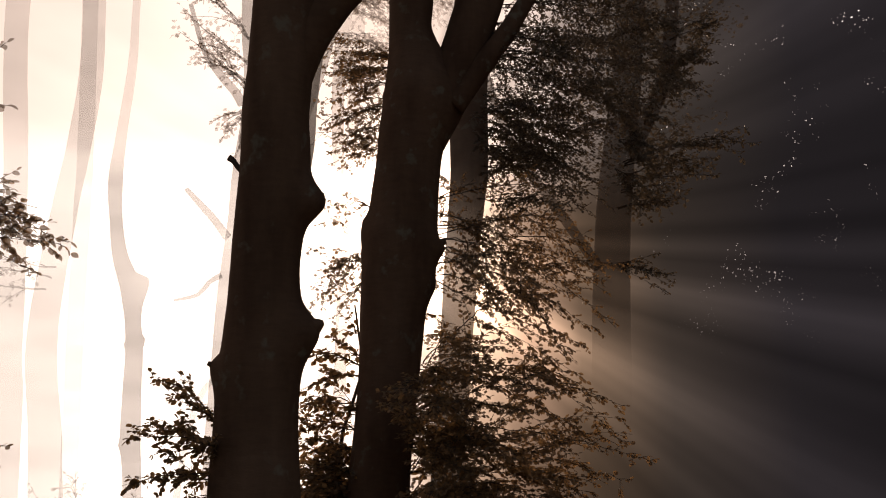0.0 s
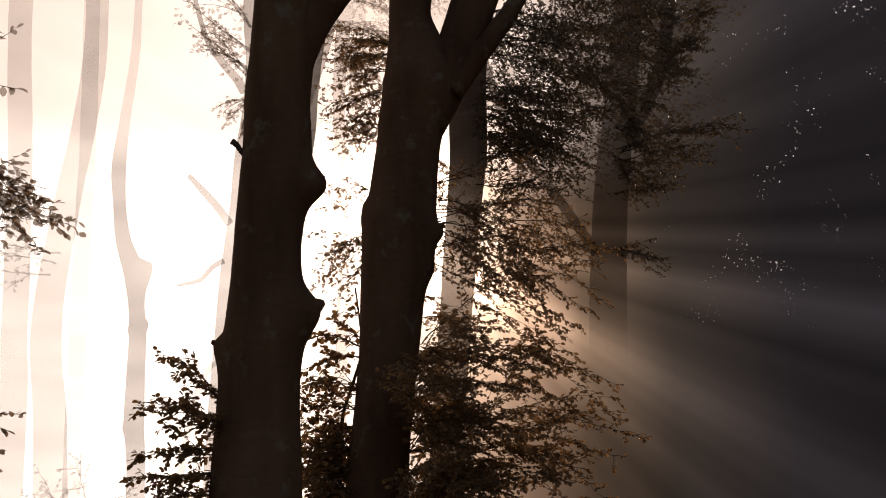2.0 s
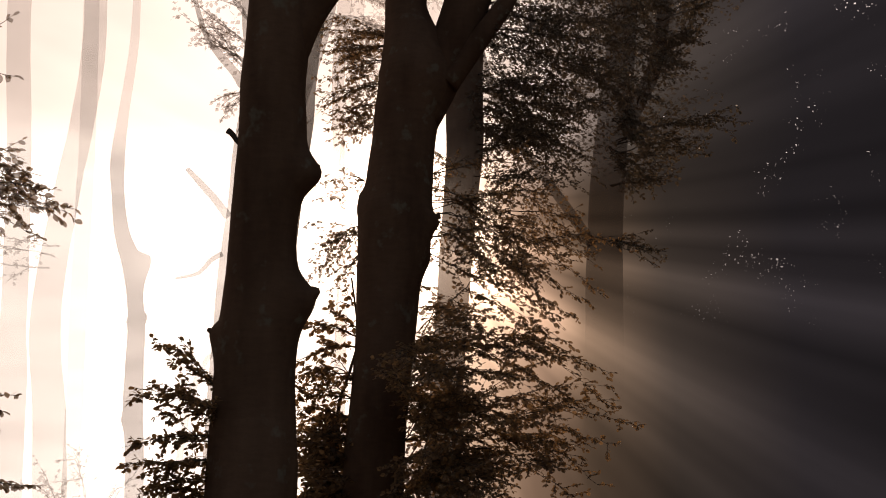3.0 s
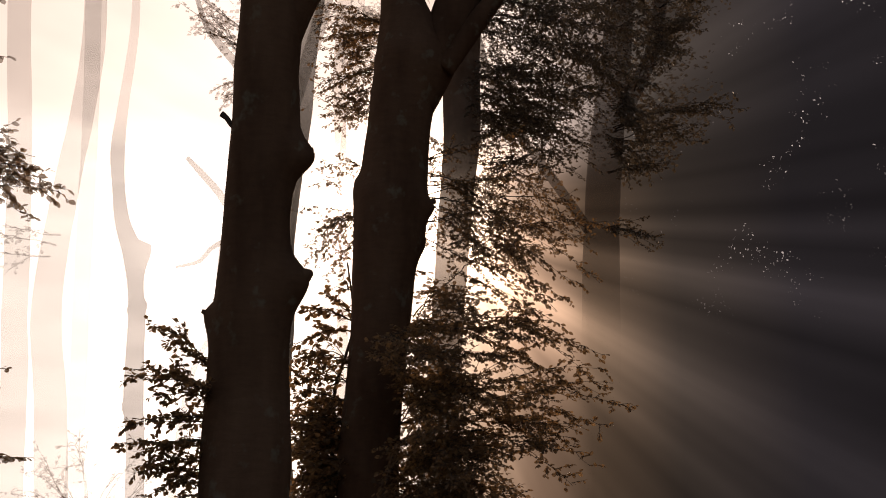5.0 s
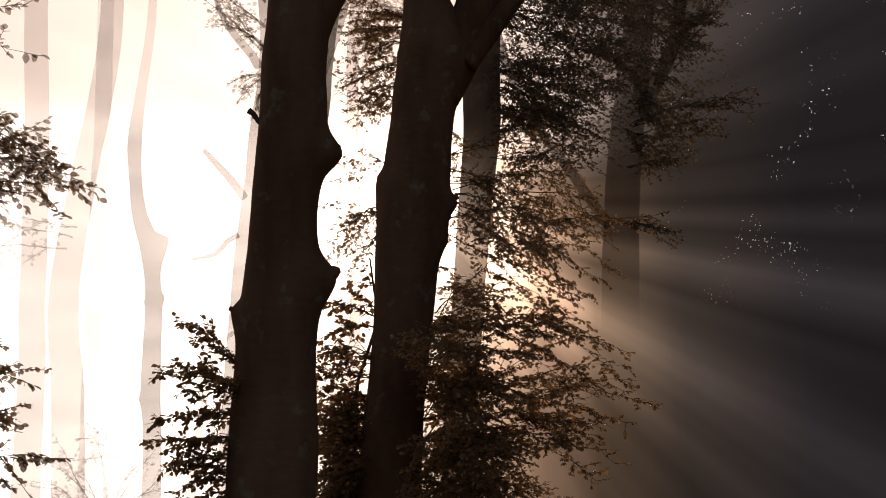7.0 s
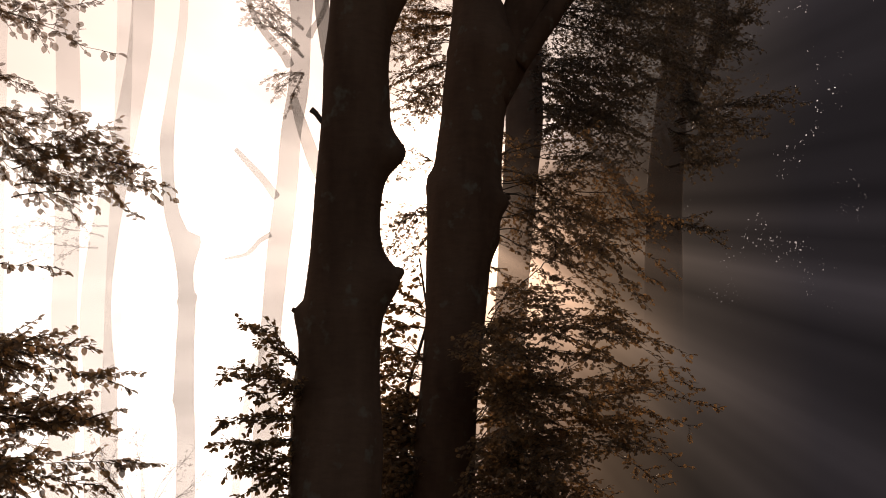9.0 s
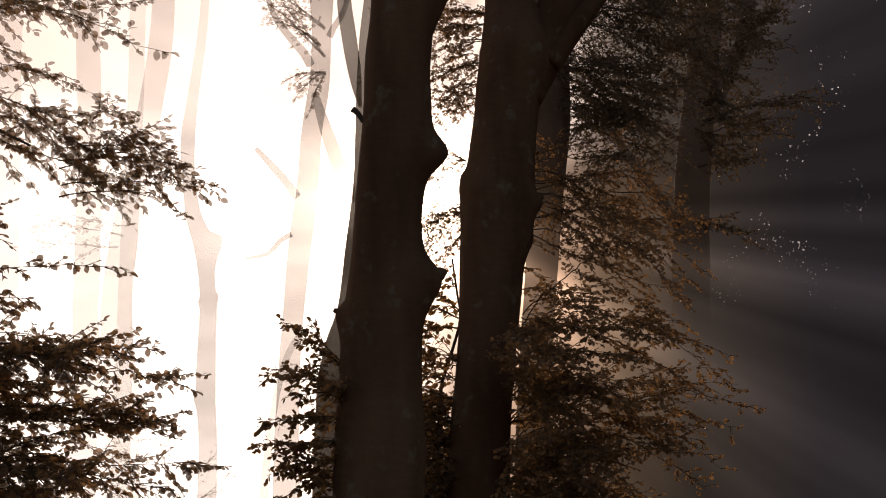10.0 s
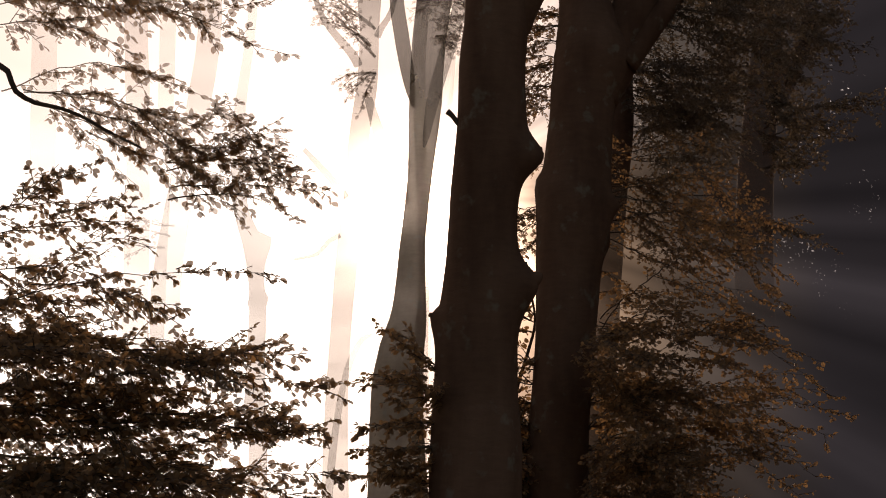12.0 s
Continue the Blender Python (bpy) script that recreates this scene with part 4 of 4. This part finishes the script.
CF = [
    (-2.869, 16.5, 11.656, 0.199),
    (-2.929, 16.5, 10.175, 0.195),
    (-2.915, 16.5, 9.217, 0.184),
    (-2.896, 16.5, 8.653, 0.148),
    (-2.903, 16.5, 7.821, 0.155),
    (-2.995, 16.5, 7.007, 0.154),
    (-3.027, 16.5, 6.209, 0.16),
    (-3.123, 16.5, 5.17, 0.167),
    (-3.183, 16.5, 3.909, 0.148),
    (-3.2, 16.5, 2.69, 0.169),
    (-3.167, 16.5, 1.665, 0.191),
    (-3.149, 16.5, 0.55, 0.206),
    (-3.143, 16.5, 0.15, 0.258),
    (-3.138, 16.5, -0.12, 0.322),
]

CF_L1 = [
    (-3.05, 16.5, 8.14, 0.07),
    (-3.155, 16.5, 8.327, 0.069),
    (-3.429, 16.5, 8.652, 0.061),
    (-3.672, 16.5, 9.028, 0.044),
    (-3.917, 16.5, 9.79, 0.035),
]

CF_L3 = [
    (-2.77, 16.5, 8.61, 0.055),
    (-2.716, 16.5, 8.746, 0.052),
    (-2.566, 16.5, 9.028, 0.044),
    (-2.409, 16.5, 9.693, 0.035),
]

CF_L4 = [
    (-3.235, 16.5, 5.475, 0.041),
    (-3.411, 16.5, 5.365, 0.037),
    (-3.566, 16.5, 5.18, 0.033),
    (-3.907, 16.5, 5.096, 0.016),
]

CF_L5 = [
    (-3.179, 16.5, 6.048, 0.067),
    (-3.375, 16.5, 6.307, 0.058),
    (-3.597, 16.5, 6.551, 0.05),
    (-3.82, 16.5, 6.788, 0.034),
]

CFS = [
    (-2.7, 15.5, 7.87, -3.72, 15, 8.64, 0.5),
    (-2.71, 15.5, 8.3, -3.66, 15, 8.99, 0.5),
    (-2.81, 15.5, 8.74, -3.64, 15, 9.34, 0.5),
    (-2.69, 15.5, 7.61, -3.28, 15.5, 7.48, 0.4),
    (-2.78, 15.5, 8.04, -3.42, 15, 8.17, 0.5),
    (-2.69, 15.5, 7.61, -3.05, 15, 7, 0.4),
]

M1S = [
    (-2.02, 22, 12.63, -1.1, 20, 11.16, 0.7),
    (-2.08, 22, 11.86, -0.99, 20, 10.59, 0.7),
    (-2.13, 22, 11.36, -1.09, 20, 10.02, 0.7),
    (-2.14, 22, 11.86, -2.37, 21, 11.04, 0.5),
    (-2.06, 22, 10.99, -1.58, 21, 10.21, 0.6),
    (-2.02, 22, 12.88, 0.4, 21, 11.88, 0.8),
    (-2.03, 22, 13.14, 0.18, 21, 11.52, 0.8),
]

L2S = [
    (-5.89, 17, 5.54, -7.3, 17, 5.71, 0.5),
    (-5.97, 17, 5.36, -7.44, 17, 5.35, 0.5),
    (-5.82, 17, 5.72, -6.87, 17, 5.85, 0.4),
]

L1 = [
    (-6.379, 16, 11.025, 0.159),
    (-6.392, 16, 9.114, 0.172),
    (-6.191, 16, 6.853, 0.167),
    (-6.085, 16, 5.138, 0.179),
    (-6.047, 16, 4.228, 0.177),
    (-5.984, 16, 3.501, 0.183),
    (-5.915, 16, 1.708, 0.194),
    (-5.893, 16, 0.55, 0.21),
    (-5.885, 16, 0.15, 0.262),
    (-5.88, 16, -0.12, 0.327),
]

L2 = [
    (-5.419, 16.3, 11.2, 0.162),
    (-5.313, 16.3, 8.69, 0.174),
    (-5.411, 16.3, 7.402, 0.171),
    (-5.532, 16.3, 6.509, 0.186),
    (-5.667, 16.3, 5.208, 0.199),
    (-5.693, 16.3, 4.282, 0.213),
    (-5.553, 16.3, 3.136, 0.226),
    (-5.432, 16.3, 1.716, 0.229),
    (-5.382, 16.3, 0.55, 0.247),
    (-5.365, 16.3, 0.15, 0.309),
    (-5.354, 16.3, -0.12, 0.386),
]

L3 = [
    (-4.62, 16, 10.5, 0.07),
    (-4.616, 16, 9.435, 0.059),
    (-4.614, 16, 8.52, 0.067),
    (-4.699, 16, 7.453, 0.083),
    (-4.737, 16, 6.76, 0.102),
    (-4.687, 16, 6.165, 0.093),
    (-4.599, 16, 5.663, 0.112),
    (-4.457, 16, 5.292, 0.14),
    (-4.385, 16, 5.047, 0.147),
    (-4.345, 16, 4.683, 0.114),
    (-4.299, 16, 4.243, 0.122),
    (-4.297, 16, 3.731, 0.128),
    (-4.273, 16, 3.035, 0.135),
    (-4.205, 16, 2.309, 0.13),
    (-4.145, 16, 0.55, 0.14),
    (-4.125, 16, 0.15, 0.175),
    (-4.115, 16, -0.12, 0.22),
]

L3_BURLS = [
    (5.24, 5, 0.15, 0.06, 0.2, 34),
    (4.42, 10, 0.04, 0.05, 0.06, 30),
    (4.36, 175, 0.03, 0.05, 0.06, 30),
    (3.0, 180, 0.03, 0.05, 0.1, 30),
]

L0 = [
    (-10.106, 30, 19.363, 0.213),
    (-9.775, 30, 12.421, 0.219),
    (-9.66, 30, 7.636, 0.226),
    (-9.468, 30, 2.03, 0.231),
    (-9.443, 30, 0.55, 0.249),
    (-9.436, 30, 0.15, 0.312),
    (-9.431, 30, -0.12, 0.39),
]

L00 = [
    (-11.175, 24, 15.552, 0.262),
    (-10.789, 24, 10.03, 0.275),
    (-10.127, 24, 1.73, 0.278),
    (-10.08, 24, 0.55, 0.3),
    (-10.064, 24, 0.15, 0.375),
    (-10.053, 24, -0.12, 0.469),
]

M1 = [
    (-2.513, 28, 18.987, 0.199),
    (-2.565, 28, 15.635, 0.194),
    (-2.706, 28, 12.613, 0.16),
    (-2.503, 28, 7.989, 0.14),
    (-2.504, 28, 4.92, 0.15),
    (-2.496, 28, 2.789, 0.16),
    (-2.492, 28, 0.55, 0.173),
    (-2.491, 28, 0.15, 0.216),
    (-2.491, 28, -0.12, 0.27),
]

M2 = [
    (-1.71, 22, 13.927, 0.143),
    (-1.815, 22, 10.131, 0.137),
    (-2.126, 22, 6.395, 0.153),
    (-2.24, 22, 4.422, 0.161),
    (-2.265, 22, 2.534, 0.168),
    (-2.278, 22, 0.55, 0.181),
    (-2.281, 22, 0.15, 0.227),
    (-2.283, 22, -0.12, 0.284),
]

BENT = [
    (-2.319, 12, 3.317, 0.018),
    (-2.436, 12, 3.256, 0.03),
    (-2.548, 12, 3.028, 0.035),
    (-2.621, 12, 2.732, 0.035),
    (-2.677, 12, 2.323, 0.035),
    (-2.71, 12, 1.921, 0.041),
    (-2.73, 12, 1.525, 0.046),
    (-2.755, 12, 0.55, 0.05),
    (-2.765, 12, 0.15, 0.055),
    (-2.772, 12, -0.12, 0.068),
]



def mist_tree(rows, limbs, material, label, seed, segs=22, top=4.0, burls=()):
    tree = thing("beech_tree", label, "tree", "beeches in the mist")
    trunk(tree, rows, material, seed, segs, top, 0.06 if burls else 0.12, burls=burls)
    for i, extra in enumerate(limbs):
        limb(tree, extra, material, seed + i, segs=10, step=0.1)
    if top:
        crown(tree, rows[0][:3], 3.6, 1.9, np.random.default_rng(int(seed * 10)), material, LEAF, 900, 0.16)
    return tree


PALE = "tall beech trunk fading into bright mist"
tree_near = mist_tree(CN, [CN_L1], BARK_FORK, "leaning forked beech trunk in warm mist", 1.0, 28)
for rows in (CN_L2, CN_L3):
    limb(tree_near, rows, BARK_SHEER_MIST[1], 3.0, segs=10, step=0.1)
tree_d = mist_tree(DD, [], BARK_SHEER_GLARE, "straight beech trunk in brown haze behind the fork", 2.0, 28)
grow(tree_d, DS, np.random.default_rng(34), TWIG, LEAF_SHADED, more=1, thick=0.006, leaf=0.034, gap=0.018, tilt=0.45)
tree_e = mist_tree(STEM_E, [E_LIMB, E_LIMB2], BARK_SHEER_SHAFT, "dim beech trunk with a rising side limb", 3.0, 24)
grow(tree_e, ES, np.random.default_rng(35), TWIG, LEAF_SHADED_SHEER[0], more=2, thick=0.007, leaf=0.042, gap=0.019)
grow(tree_e, ESR, np.random.default_rng(36), TWIG, LEAF_SHADED_SHEER[0], more=1, thick=0.008, leaf=0.05, gap=0.024, bare=0.3)
tree_far = mist_tree(CF, [CF_L1, CF_L3], BARK_SHEER_MIST[1], "pale beech with bare crooked limbs in bright mist", 4.0)
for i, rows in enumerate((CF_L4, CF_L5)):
    limb(tree_far, rows, BARK_SHEER_MIST[1], 4.5 + i, segs=10, step=0.1)
grow(tree_far, CFS, np.random.default_rng(31), BARK_SHEER_MIST[1], LEAF_SHEER_MIST[3], True, more=1, leaf=0.085, pitch=0.08, gap=0.045, thick=0.02)
mist_tree(L1, [], BARK_SHEER_MIST[2], PALE, 5.0)
tree_l = mist_tree(L2, [], BARK_SHEER_MIST[2], PALE, 6.0)
grow(tree_l, L2S, np.random.default_rng(32), BARK_SHEER_MIST[2], LEAF_SHEER_MIST[4], True, leaf=0.09, pitch=0.1, gap=0.06, thick=0.015)
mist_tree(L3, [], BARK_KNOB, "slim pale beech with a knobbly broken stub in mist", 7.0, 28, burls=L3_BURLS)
tree_m = mist_tree(M1, [], BARK_SHEER_MIST[2], PALE, 9.0, 14)
grow(tree_m, M1S, np.random.default_rng(33), BARK_SHEER_MIST[2], LEAF_SHEER_MIST[4], True, more=2, leaf=0.12, pitch=0.1, gap=0.07, thick=0.02)
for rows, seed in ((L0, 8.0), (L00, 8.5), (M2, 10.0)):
    mist_tree(rows, [], BARK_SHEER_MIST[3], PALE, seed, 14)


def bent_sapling():
    tree = thing("bent_sapling", "thin bent bare sapling stem in bright mist", "sapling")
    trunk(tree, BENT, BARK_SHEER_MIST[2], 0.5, 8, 0.0, 0.08, 0)
    return tree


bent_sapling()


FB = [
    (-4.15, 14, -0.05, -4.2, 14, 1.7, 0.2),
    (-4.2, 14, 1.1, -5.05, 14, 2.0, 0.4),
    (-4.2, 14, 1.3, -4.8, 13.8, 2.3, 0.4),
    (-4.15, 14, 1.4, -3.6, 13.9, 2.2, 0.4),
    (-4.15, 14, 1.2, -3.3, 14, 1.95, 0.4),
    (-4.2, 14, 1.5, -4.35, 13.7, 2.4, 0.35),
    (-4.2, 14, 1.0, -5.2, 14, 1.75, 0.4),
]



def misty_shrub():
    shrub = thing("shrub", "pale leafy shrub fading into the bright mist", "shrub")
    grow(shrub, FB, np.random.default_rng(41), BARK_SHEER_MIST[2], LEAF_SHEER_MIST[4], True, more=1, bare=0.25, leaf=0.06, pitch=0.09, gap=0.07, thick=0.012, droop=0.2)
    return shrub


misty_shrub()

# ---- foliage of the wood behind ----
def far_foliage(name, label, blobs, leaf_mat, seed, size):
    rng = np.random.default_rng(seed)
    pile = Pile()
    for x, y, z, rx, ry, rz, count in blobs:
        leaf_cloud(rng, pile, (x, y, z), (rx, ry, rz), int(count * 1.2), size, True, -0.16)
    ob = new(name, pile.mesh(name, leaf_mat, False))
    return tagged(ob, label, "foliage", kind="stuff")


far_foliage("wood_foliage", "closed dark canopy deep in the wood", [
    (1.6, 21, 10.0, 1.4, 1.0, 1.3, 2200), (3.4, 20, 9.4, 1.8, 1.5, 1.6, 2600), (3.6, 20, 11.4, 2.2, 1.5, 1.2, 2500)], LEAF_SHADED_SHEER[1], 23, 0.1)
